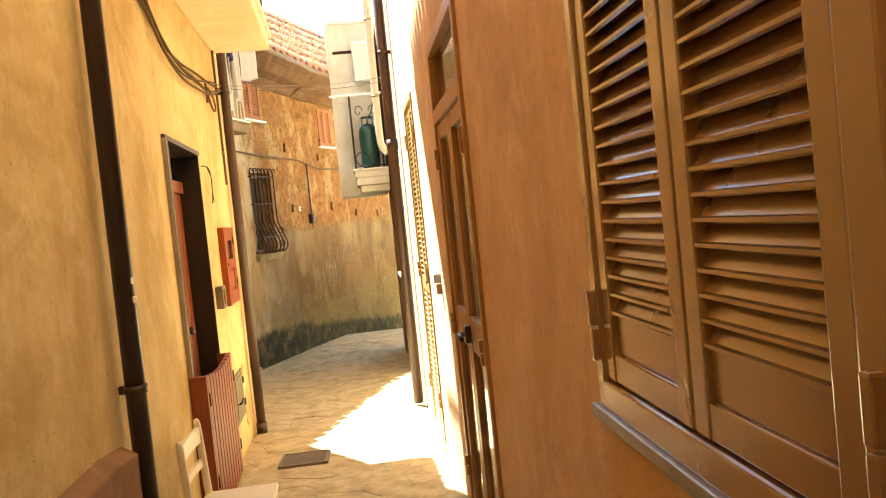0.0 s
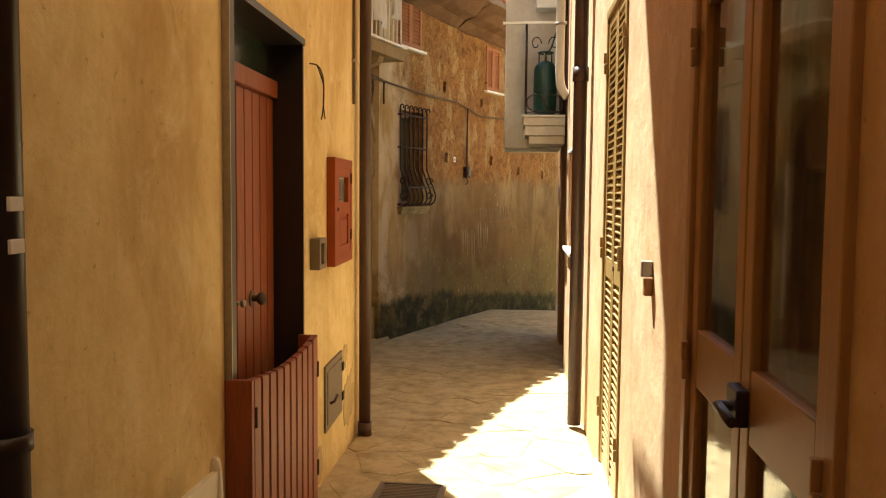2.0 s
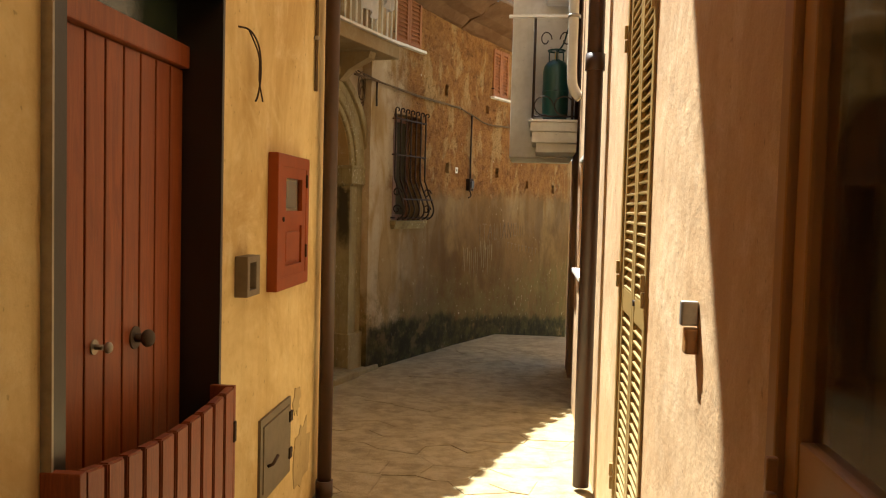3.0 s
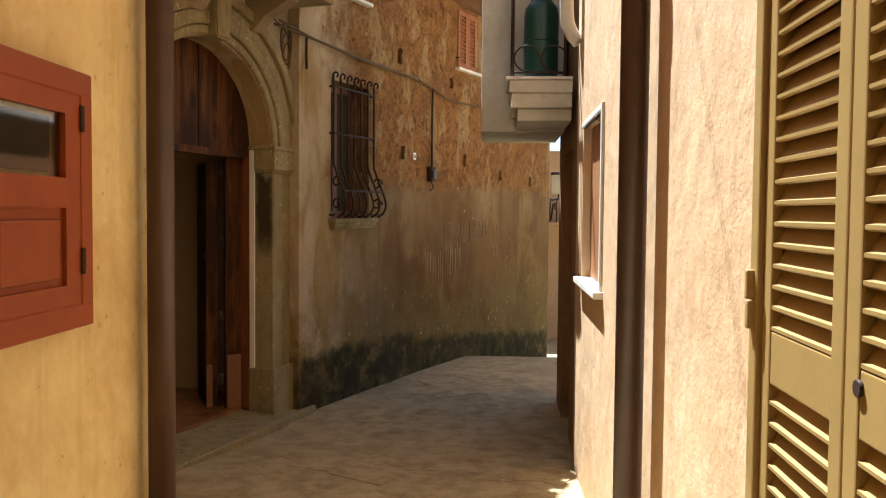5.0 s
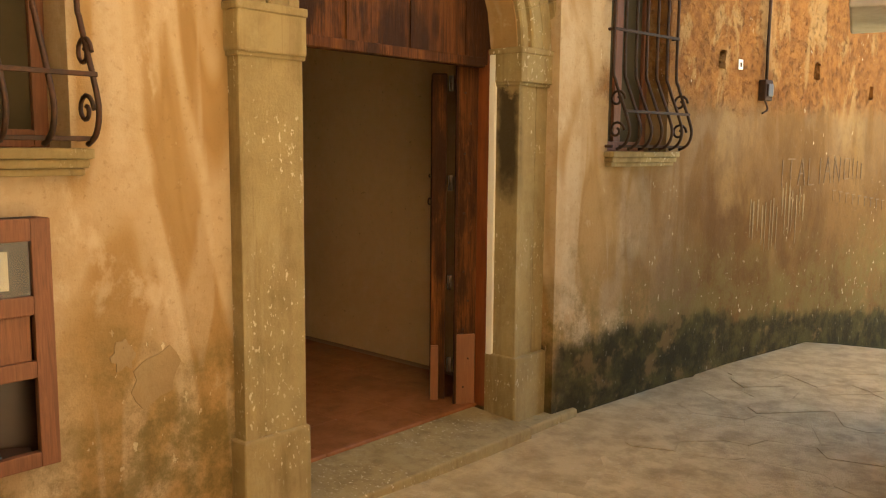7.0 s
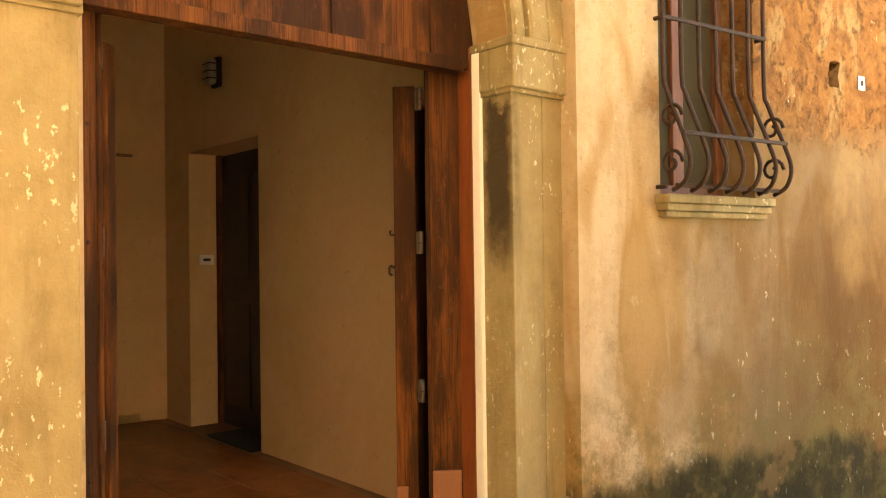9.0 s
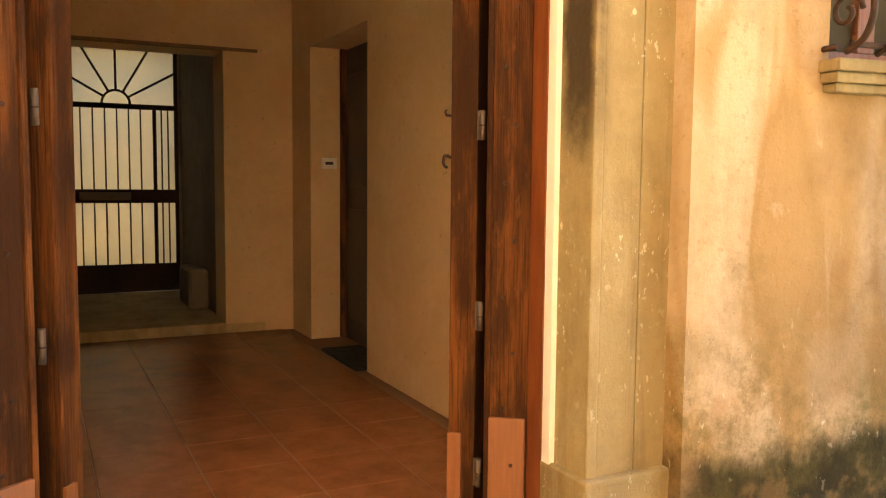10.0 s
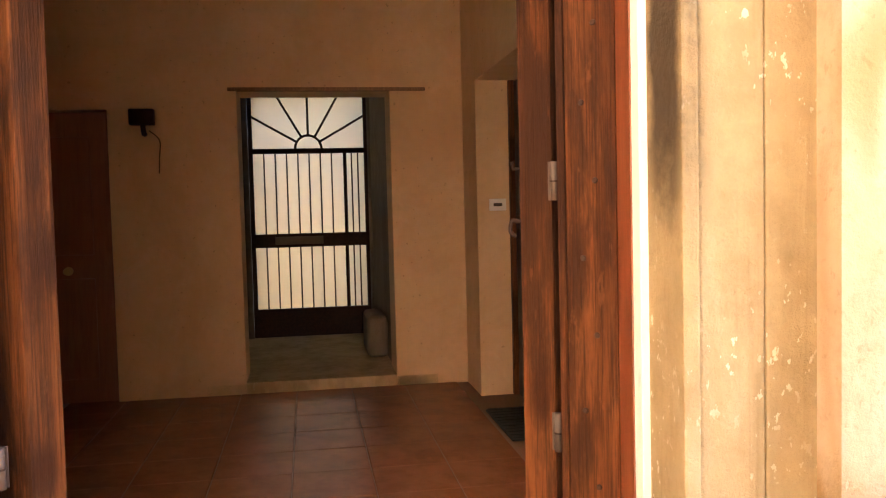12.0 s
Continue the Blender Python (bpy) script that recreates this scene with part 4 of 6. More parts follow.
def near_window():
    d = thing("window_1", WR, "closed tan louvred window shutters on the shaded peach wall", "shutters")
    d["kind"] = "structure"
    x0, x1, z0, z1 = NEAR_WIN
    for a, b, c, e in ((x0 + 0.004, x0 + 0.045, z0 - 0.02, z1), (x1 - 0.045, x1 + 0.02, z0 - 0.02, z1), (x0 + 0.004, x1 + 0.02, z0 - 0.03, z0 + 0.025)):
        part("frame", soft_box(a, b, -0.018, 0.06, c, e, 0.006), SHUTTER, d)
    part("sill_strip", soft_box(x0 - 0.03, x1 + 0.03, -0.028, 0.0, z0 - 0.055, z0 - 0.03, 0.004), STEEL, d)
    mid = (x0 + x1) / 2
    louvre_leaf(d, x0 + 0.05, mid - 0.004, z0 + 0.03, z1 - 0.02, -0.012, SHUTTER, 0.0315, 0.07, None, 0.048)
    louvre_leaf(d, mid + 0.004, x1 - 0.05, z0 + 0.03, z1 - 0.02, -0.012, SHUTTER, 0.0315, 0.07, None, 0.048)
    for x in (x0 + 0.028, x1 - 0.015):
        for z in (z0 + 0.06, z0 + 0.95):
            hinge_block(x, -0.018, z, SHUTTER, d, 0.13)


near_window()


def glass_door():
    d = thing("door_2", WR, "closed tan glazed double door with a transom light", "glazed door")
    d["kind"] = "structure"
    x0, x1, z0, z1 = GLASS_DOOR
    top = 2.17
    for a, b, c, e in ((x0, x0 + 0.05, z0, z1), (x1 - 0.05, x1, z0, z1), (x0, x1, z1 - 0.055, z1), (x0 + 0.05, x1 - 0.05, top, top + 0.07)):
        part("frame", soft_box(a, b, -0.016, 0.07, c, e, 0.006), DOORTAN, d)
    part("transom_pane", soft_box(x0 + 0.05, x1 - 0.05, 0.022, 0.028, top + 0.07, z1 - 0.055, 0.001), GLASS, d, "transom glass")
    part("threshold", soft_box(x0 - 0.03, x1 + 0.03, -0.03, 0.1, z0 - 0.05, z0 + 0.006, 0.006), MARBLE, d, "worn stone threshold")
    mid = (x0 + x1) / 2
    for a, b, s in ((x0 + 0.055, mid - 0.003, 1), (mid + 0.003, x1 - 0.055, -1)):
        leaf = part("leaf", soft_box(a, a + 0.06, -0.004, 0.04, z0 + 0.01, top - 0.005, 0.006), DOORTAN, d)
        part("stile", soft_box(b - 0.06, b, -0.004, 0.04, z0 + 0.01, top - 0.005, 0.006), DOORTAN, leaf)
        for c, e in ((z0 + 0.01, z0 + 0.11), (1.13, 1.28), (top - 0.075, top - 0.005)):
            part("rail", soft_box(a + 0.06, b - 0.06, -0.002, 0.038, c, e, 0.005), DOORTAN, leaf)
        part("pane", soft_box(a + 0.055, b - 0.055, 0.014, 0.02, z0 + 0.105, 1.135, 0.001), GLASS, leaf, "door glass")
        part("pane", soft_box(a + 0.055, b - 0.055, 0.014, 0.02, 1.275, top - 0.07, 0.001), GLASS, leaf, "door glass")
        bm = bmesh.new()
        cols = 26
        rows = [[bm.verts.new((a + (b - a) * i / cols, 0.11 + 0.016 * math.sin(i * 1.9) + 0.006 * math.sin(i * 4.3), z)) for i in range(cols + 1)] for z in (z0 + 0.05, top)]
        for i in range(cols):
            bm.faces.new((rows[0][i], rows[0][i + 1], rows[1][i + 1], rows[1][i])).smooth = True
        part("curtain", bm, CURTAIN, leaf, "hanging brown curtain behind the glass")
        for z in (0.42, 1.14, 1.95):
            hinge_block(a + 0.002 if s > 0 else b - 0.002, -0.016, z, DOORTAN, leaf, 0.1)
    h = part("handle", tube([(mid + 0.03, -0.004, 1.2), (mid + 0.03, -0.05, 1.2), (mid + 0.03, -0.055, 1.2), (mid + 0.14, -0.055, 1.195)], 0.011, 10), DARKPIPE, d, "dark lever handle")
    part("lock_box", soft_box(mid - 0.01, mid + 0.07, -0.03, -0.004, 1.165, 1.24, 0.005), DARKPIPE, d)


glass_door()


def tall_shutters():
    d = thing("window_2", WR, "closed olive full-height louvred shutters in the sunlit wall", "shutters")
    d["kind"] = "structure"
    x0, x1, z0, z1 = TALL_SHUT
    for a, b, c, e in ((x0 - 0.015, x0 + 0.03, z0, z1), (x1 - 0.03, x1 + 0.015, z0, z1), (x0 - 0.015, x1 + 0.015, z1 - 0.03, z1 + 0.012)):
        part("frame", soft_box(a, b, -0.01, 0.08, c, e, 0.005), OLIVE, d)
    mid = (x0 + x1) / 2
    louvre_leaf(d, x0 + 0.032, mid - 0.003, z0 + 0.02, z1 - 0.035, 0.0, OLIVE, 0.037, 0.0, (1.19, 1.285), 0.045)
    louvre_leaf(d, mid + 0.003, x1 - 0.032, z0 + 0.02, z1 - 0.035, 0.0, OLIVE, 0.037, 0.0, (1.19, 1.285), 0.045)
    part("sill", soft_box(x0 - 0.04, x1 + 0.04, -0.03, 0.1, z0 - 0.04, z0 + 0.01, 0.006), MARBLE, d, "white marble threshold")
    for x in (x0 + 0.006, x1 - 0.006):
        for z in (0.42, 1.28, 2.25):
            hinge_block(x, -0.01, z, OLIVE, d, 0.11)
    part("keyhole", tube([(mid + 0.05, -0.004, 1.26), (mid + 0.05, 0.004, 1.26)], 0.012, 8), IRON, d)


tall_shutters()
catch = thing("shutter_catch", WR @ at(-5.20, 0, 1.275), "small brown shutter catch on the peach wall", "shutter catch")
part("block", soft_box(-0.020, 0.020, -0.030, 0.0, 0.0, 0.06, 0.006), DOORTAN, catch)
part("stay", soft_box(-0.012, 0.012, -0.04, 0.0, 0.064, 0.12, 0.005), STEEL, catch, "grey metal stay")


def low_window():
    d = thing("window_3", WR, "boarded low window with a white marble sill", "window")
    d["kind"] = "structure"
    x0, x1, z0, z1 = LOW_WIN
    part("board", soft_box(x0 + 0.01, x1 - 0.01, 0.045, 0.07, z0 + 0.002, z1, 0.003), LAMINATE, d, "smeared orange-brown board")
    part("window_sill", soft_box(x0 - 0.02, x1 + 0.045, -0.045, 0.13, z0 - 0.032, z0 + 0.001, 0.005), MARBLE, d)
    part("edge_strip", soft_box(x1 - 0.03, x1 + 0.006, -0.014, 0.03, z0 + 0.002, z1 + 0.03, 0.004), MARBLE, d, "white stone edge strip")
    part("lintel_strip", soft_box(x0, x1 + 0.006, -0.012, 0.02, z1, z1 + 0.03, 0.004), MARBLE, d)


low_window()
side = thing("door_3", WR, "dark closed side door in the shaded wall", "door")
side["kind"] = "structure"
x0, x1, z0, z1 = SIDE_DOOR
part("leaf_panel", soft_box(x0 + 0.02, x1 - 0.02, 0.12, 0.16, z0 + 0.05, z1 - 0.02, 0.005), DARKPIPE, side)
part("letter_flap", soft_box(x0 + 0.2, x0 + 0.42, 0.10, 0.125, 0.75, 0.81, 0.004), IRON, side)


def balcony_east():
    d = thing("balcony", WR @ at(-11.4, 0, 2.20), "small white plastered balcony with corbelled underside and iron rail", "balcony")
    # local x: toward the camera is plus; depth is minus y
    L0, L1, out = -0.05, 0.58, 0.42
    part("slab", soft_box(L0, L1, -out, 0.0, 0.10, 0.185, 0.008), WHITEWASH, d)
    for i, (o, z0, z1) in enumerate(((0.405, 0.0, 0.10), (0.365, -0.085, 0.0))):
        part("corbel", soft_box(L0, L1 - 0.015 - 0.035 * i, -o, 0.0, z0, z1, 0.012), WHITEWASH, d)
    part("marble_edge", soft_box(L0, L1 + 0.015, -out - 0.02, 0.0, 0.185, 0.205, 0.004), MARBLE, d, "pale marble edge")
    for x in (L1 - 0.03,):
        for y in (-out + 0.02, -0.05):
            part("post", tube([(x, y, 0.20), (x, y, 1.12)], 0.012, 8), IRON, d)
        part("top_rail", soft_box(x - 0.02, x + 0.02, -0.64, 0.0, 1.11, 1.135, 0.004), WHITE, d)
        part("bottom_rail", tube([(x, -out + 0.02, 0.235), (x, -0.03, 0.235)], 0.008, 6), IRON, d)
        for cy, s in ((-out + 0.115, 1), (-0.125, -1)):
            ring = [(x, cy + 0.085 * math.cos(t * 0.42), 0.33 + 0.085 * math.sin(t * 0.42)) for t in range(13)]
            part("scroll", tube(ring, 0.006, 6), IRON, d)
            spiral = [(x, cy + s * (0.055 - 0.003 * t) * math.cos(t * 0.55), 0.92 + (0.075 - 0.004 * t) * math.sin(t * 0.55)) for t in range(12)]
            part("scroll", tube(spiral, 0.006, 6), IRON, d)
    for i in range(5):
        x = L0 + 0.05 + i * 0.115
        part("baluster", tube([(x, -out + 0.02, 0.2), (x, -out + 0.02, 1.12)], 0.008, 6), IRON, d)
    part("top_rail", soft_box(L0, L1, -out, -out + 0.035, 1.11, 1.135, 0.004), WHITE, d)
    # plastered enclosure on the far part
    box = thing("balcony_enclosure", WR @ at(-11.46, 0, 2.10), "tall greyed white plastered enclosure above the alley", "enclosure")
    part("body", soft_box(-0.95, 0.0, -0.62, 0.0, 0.0, 2.25, 0.012), WHITEWASH, box)
    part("vent_slot", soft_box(-0.002, 0.006, -0.55, -0.16, 1.86, 1.90, 0.002, 1), IRON, box, "dark vent slot")
    part("cover", soft_box(-0.9, 0.02, -0.58, 0.0, 2.25, 2.28, 0.006), MARBLE, box)
    boiler = thing("boiler_box", WR @ at(-11.30, 0, 3.55), "white boiler box on the balcony wall", "boiler")
    part("body", soft_box(-0.14, 0.1, -0.30, -0.01, 0.0, 0.50, 0.02), WHITE, boiler)
    part("bracket", soft_box(-0.14, 0.1, -0.02, 0.0, -0.02, 0.52, 0.004), STEEL, boiler)
    flue = thing("flue_pipe", WR @ at(-11.5, 0, 4.40), "pale bent flue pipe over the enclosure", "pipe")
    part("pipe", tube(smooth_line([(-0.1, 0.0, 0.0), (-0.1, -0.2, 0.05), (-0.1, -0.42, 0.06), (-0.1, -0.62, 0.03)]), 0.055, 14), WHITE, flue)
    part("socket", tube([(-0.1, -0.40, 0.06), (-0.1, -0.46, 0.06)], 0.065, 14), WHITE, flue)


balcony_east()


def gas_bottle():
    d = thing("gas_bottle", WR @ at(-11.10, -0.20, 2.405), "dark green gas bottle standing on the small balcony", "gas bottle")
    prof = [(0.0, 0.0), (0.10, 0.0), (0.108, 0.03), (0.116, 0.06), (0.12, 0.12), (0.12, 0.46), (0.112, 0.51), (0.085, 0.55), (0.04, 0.575), (0.03, 0.58)]
    bm = bmesh.new()
    rings = [[bm.verts.new((max(r, 0.001) * math.cos(a * math.tau / 24), max(r, 0.001) * math.sin(a * math.tau / 24), z)) for a in range(24)] for r, z in prof]
    for a, b in zip(rings, rings[1:]):
        for k in range(24):
            bm.faces.new((a[k], a[(k + 1) % 24], b[(k + 1) % 24], b[k])).smooth = True
    bm.faces.new(rings[-1])
    part("body", bm, GREENTANK, d)
    part("seam", tube([(0.121 * math.cos(t * 0.2618), 0.121 * math.sin(t * 0.2618), 0.28) for t in range(25)], 0.004, 6), GREENTANK, d)
    part("collar", tube([(0.075 * math.cos(t * 0.2618), 0.075 * math.sin(t * 0.2618), 0.66) for t in range(25)], 0.009, 6), GREENTANK, d)
    for a in range(3):
        part("collar_stay", tube([(0.075 * math.cos(a * 2.1), 0.075 * math.sin(a * 2.1), 0.555), (0.075 * math.cos(a * 2.1), 0.075 * math.sin(a * 2.1), 0.66)], 0.007, 6), GREENTANK, d)
    part("valve", tube([(0, 0, 0.57), (0, 0, 0.65)], 0.018, 10), BRASS, d, "brass valve")
    part("hose", tube(smooth_line([(0, 0, 0.64), (0.02, 0.06, 0.72), (0.05, 0.1, 0.85), (0.03, 0.16, 0.95)]), 0.008, 6), GREENTANK, d)


gas_bottle()
gut = thing("downpipe", WR @ at(-10.35, 0, 0), "pale metal downpipe with an offset beside the balcony", "downpipe")
part("pipe", tube(smooth_line([(0, -0.085, 7.9), (0, -0.085, 3.4), (0.0, -0.085, 2.75), (0.01, -0.06, 2.6), (0.02, -0.01, 2.53)]), 0.042, 14), WHITEWASH, gut)
for z in (3.2, 4.1, 4.9):
    part("clamp", tube([(0, -0.085, z), (0, -0.085, z + 0.025)], 0.049, 14), STEEL, gut)
aer = thing("antenna", WR @ at(-12.2, 0, 4.9), "thin rod antenna fixed to the house wall", "antenna")
part("mast", tube([(0, -0.12, 0), (0, -0.12, 0.75)], 0.012, 6), STEEL, aer)
for z in (0.1, 0.6):
    part("bracket", tube([(0, 0.0, z), (0, -0.12, z)], 0.008, 6), STEEL, aer)
part("boom", tube([(0, -0.1, 0.64), (0, -0.70, 0.54)], 0.006, 6), STEEL, aer)
part("boom", tube([(0, -0.1, 0.31), (0, -0.52, 0.21)], 0.006, 6), STEEL, aer)
for yy, zz in ((-0.55, 0.565), (-0.40, 0.24)):
    part("rod", tube([(0, yy, zz), (-0.12, yy + 0.42, zz - 0.02)], 0.004, 5), STEEL, aer)


# ---- old house: stone gateway ----
def pilaster(x0, x1, y, side):
    """A moulded stone pilaster; side +1 when the opening is on its right."""
    d = thing("pilaster", WB, "worn tuff stone pilaster of the arched gateway", "pilaster", "gateway pilasters")
    inner = x1 if side > 0 else x0
    depth = 0.20
    part("plinth_block", soft_box(x0 - 0.018, x1 + 0.006, y - 0.022, y + depth, -0.20, 0.305, 0.012, 3), STONE, d)
    # shaft of upright strips with sunk joints between
    cuts = [0.0, 0.09, 0.42, 0.78, 0.9, 1.0] if side < 0 else [0.0, 1.0]
    for a, b in zip(cuts, cuts[1:]):
        xa, xb = x0 + (x1 - x0) * a, x0 + (x1 - x0) * b
        inset = 0.009 if 0 < a and b < 1 else 0.0
        part("shaft_strip", soft_box(xa + 0.001, xb - 0.001, y + inset, y + depth, 0.29, 1.795, 0.006, 2), STONE, d)
    part("neck", soft_box(x0 - 0.008, x1 + 0.008, y - 0.008, y + depth, 1.785, 1.81, 0.004), STONE, d)
    part("capital", soft_box(x0 - 0.014, x1 + 0.004, y - 0.024, y + depth, 1.80, 1.955, 0.010, 3), STONE, d)
    part("capital_lip", soft_box(x0 - 0.020, x1 + 0.008, y - 0.030, y + depth, 1.95, 1.985, 0.010, 3), STONE, d)
    return d


pilaster(0.028, 0.330, 0.0, 1)
pilaster(1.804, 2.200, 0.040, -1)


def archivolt():
    d = thing("archivolt", WB, "moulded stone arch over the gateway, dark stained", "arch")
    for r0, r1, y0 in ((0.735, 0.80, 0.04), (0.803, 0.90, 0.02), (0.903, 1.0, 0.03), (1.003, 1.085, 0.0)):
        stones = 11
        for s in range(stones):
            bm = bmesh.new()
            a0, a1 = math.pi * s / stones + 0.0015, math.pi * (s + 1) / stones - 0.0015
            rows = []
            for i in range(5):
                a = a0 + (a1 - a0) * i / 4
                rows.append([bm.verts.new((ARCH_C - r * math.cos(a), y, SPRING + 0.004 + SQUASH * r * math.sin(a))) for r, y in ((r0, 0.20), (r0, y0 + 0.008), (r0 + 0.01, y0), (r1 - 0.01, y0), (r1, y0 + 0.008), (r1, 0.20))])
            for p, q in zip(rows, rows[1:]):
                for k in range(6):
                    bm.faces.new((p[k], p[(k + 1) % 6], q[(k + 1) % 6], q[k]))
            bm.faces.new(rows[0])
            bm.faces.new(rows[-1][::-1])
            part("arch_stone", bm, STONE, d)
    bm = bmesh.new()
    add_prism(bm, [(ARCH_C - 0.075, SPRING + 0.648), (ARCH_C + 0.075, SPRING + 0.648), (ARCH_C + 0.11, SPRING + 1.03), (ARCH_C - 0.11, SPRING + 1.03)], -0.03, 0.2)
    bmesh.ops.bevel(bm, geom=bm.edges[:], offset=0.012, segments=2, affect="EDGES")
    part("keystone", bm, STONE, d)


archivolt()
# foot stone and threshold
slab = soft_box(0.335, 1.775, -0.115, 0.40, -0.25, -0.012, 0.012, 3)
for v in slab.verts:
    if v.co.z > -0.1:
        v.co.z -= max(0.0, 0.09 * (0.25 - v.co.y))
structure("threshold", slab, STONE, WB, "worn grey stone threshold slab", "threshold")
structure("foot_stone", soft_box(1.778, 2.27, -0.085, 0.2, -0.3, -0.06, 0.02, 3), STONE, WB, "worn foot stone under the pilaster", "foot stone")
for x0, x1 in ((1.788, 1.8155), (0.3585, 0.386)):
    structure("jamb_strip", soft_box(x0, x1, 0.192, 0.232, -0.01, 1.98, 0.003), WHITE, WB, "narrow white painted jamb strip", "trim")
    structure("jamb_lining", soft_box(x0 - 0.002, x1 + 0.002, 0.234, 0.340, -0.01, 1.98, 0.003), REDDOOR, WB, "red-brown timber lining of the gateway jamb", "trim")

# ---- timber gate ----
def timber_gate():
    d = thing("gate_door", WB, "old brown studded timber gate, both leaves folded open", "gate door")
    YF = 0.245

    def board(p, q, thick, z0, z1, r=0.006):
        """An upright board whose face runs from p to q in plan; it thickens to the left of that way."""
        run = Vector((q[0] - p[0], q[1] - p[1], 0))
        turn = math.degrees(math.atan2(run.y, run.x))
        return soft_box(0, run.length, 0, thick, z0, z1, r, 2, Matrix.Translation((p[0], p[1], 0)) @ pose(0, 0, 0, 0, 0, turn))

    # folded front boards with studs, hung on the jambs
    for p, q, s in (((0.391, 0.302), (0.489, 0.372), 1), ((1.687, 0.372), (1.783, 0.302), -1)):
        part("post", board(p, q, 0.05, -0.005, 1.93), GATEWOOD, d)
        u = Vector((q[0] - p[0], q[1] - p[1])).normalized()
        n = Vector((u.y, -u.x))
        e = q if s > 0 else p
        part("bead", board((e[0] + n.x * 0.010 - u.x * 0.009, e[1] + n.y * 0.010 - u.y * 0.009), (e[0] + n.x * 0.010 + u.x * 0.009, e[1] + n.y * 0.010 + u.y * 0.009), 0.022, -0.004, 1.92), GATEWOOD, d)
        a, b = (p[0] + u.x * 0.006 + n.x * 0.012, p[1] + u.y * 0.006 + n.y * 0.012), (q[0] - u.x * 0.006 + n.x * 0.012, q[1] - u.y * 0.006 + n.y * 0.012)
        part("pine_patch", board(a, b, 0.014, 0.0, 0.405, 0.003), NEWWOOD, d, "new pine repair board")
        for i in range(11):
            z = 0.10 + i * 0.165
            f = 0.045 + 0.028 * (i % 2)
            c = (p[0] + u.x * f, p[1] + u.y * f)
            k = 0.013 if z < 0.405 else 0.0
            part("stud", tube([(c[0] + n.x * (k + 0.005), c[1] + n.y * (k + 0.005), z), (c[0] - n.x * 0.002, c[1] - n.y * 0.002, z)], [0.005, 0.0075], 8), IRON, d)
    # boarded tympanum above
    n = 7
    r = 0.727
    for i in range(n):
        xa, xb = ARCH_C - r + 2 * r * i / n, ARCH_C - r + 2 * r * (i + 1) / n
        outl = [(xa + 0.001, 1.90), (xb - 0.001, 1.90)]
        for k in range(7):
            x = xb - (xb - xa) * k / 6
            outl.append((min(max(x, xa + 0.001), xb - 0.001), SPRING + SQUASH * math.sqrt(max(r * r - (x - ARCH_C) ** 2, 0.0))))
        bm = bmesh.new()
        add_prism(bm, outl, YF + 0.006 * (i % 2), YF + 0.05)
        part("tympanum_board", bm, GATEWOOD, d)
    part("head_rail", soft_box(0.40, 1.76, YF - 0.006, YF + 0.065, 1.885, 1.935, 0.005), GATEWOOD, d)
    # leaves, folded back inside
    for p, q, s, hx, hy in (((0.553, 0.484), (0.603, 0.560), 1, 0.514, 0.428), ((1.626, 0.506), (1.686, 0.446), -1, 1.681, 0.409)):
        u = Vector((q[0] - p[0], q[1] - p[1], 0)).normalized()
        leaf = part("leaf", board(p, q, 0.10, 0.012, 1.86, 0.008), GATEWOOD, d)
        back = Vector((-u.y, u.x, 0))
        for i in range(3):
            off = back * (0.102 + 0.13 * i)
            part("plank", board((p[0] + off.x + u.x * 0.012, p[1] + off.y + u.y * 0.012), (q[0] + off.x - u.x * 0.012, q[1] + off.y - u.y * 0.012), 0.126, 0.012, 1.86, 0.004), GATEWOOD, leaf)
        n = -back
        part("repair_foot", board((p[0] + n.x * 0.010, p[1] + n.y * 0.010), (p[0] + n.x * 0.010 + u.x * 0.045, p[1] + n.y * 0.010 + u.y * 0.045), 0.014, 0.008, 0.33, 0.003), NEWWOOD, leaf, "new pine foot repair")
        for z in (0.18, 0.655, 1.215, 1.76):
            hg = part("hinge", tube([(hx, hy, z), (hx, hy, z + 0.085)], 0.0085, 8), OLDSTEEL, d, "rusty dull steel barrel hinge")
            part("knuckle", tube([(hx, hy, z + 0.040), (hx, hy, z + 0.044)], 0.0105, 8), IRON, hg)
            part("plate", board((hx - 0.010, hy + 0.012), (hx + 0.010, hy + 0.012), 0.003, z, z + 0.085, 0.001), OLDSTEEL, hg)
        if s < 0:
            part("latch", tube([(p[0] + 0.01, p[1] + 0.01, 1.29), (p[0] - 0.012, p[1] + 0.004, 1.29), (p[0] - 0.016, p[1] + 0.004, 1.30), (p[0] - 0.011, p[1] + 0.004, 1.306)], 0.004, 6), IRON, leaf)
            part("latch_hook", tube(smooth_line([(p[0] + 0.01, p[1] + 0.01, 1.165), (p[0] - 0.016, p[1] + 0.004, 1.17), (p[0] - 0.02, p[1] + 0.004, 1.145), (p[0] - 0.008, p[1] + 0.004, 1.135)]), 0.005, 6), IRON, leaf)


timber_gate()


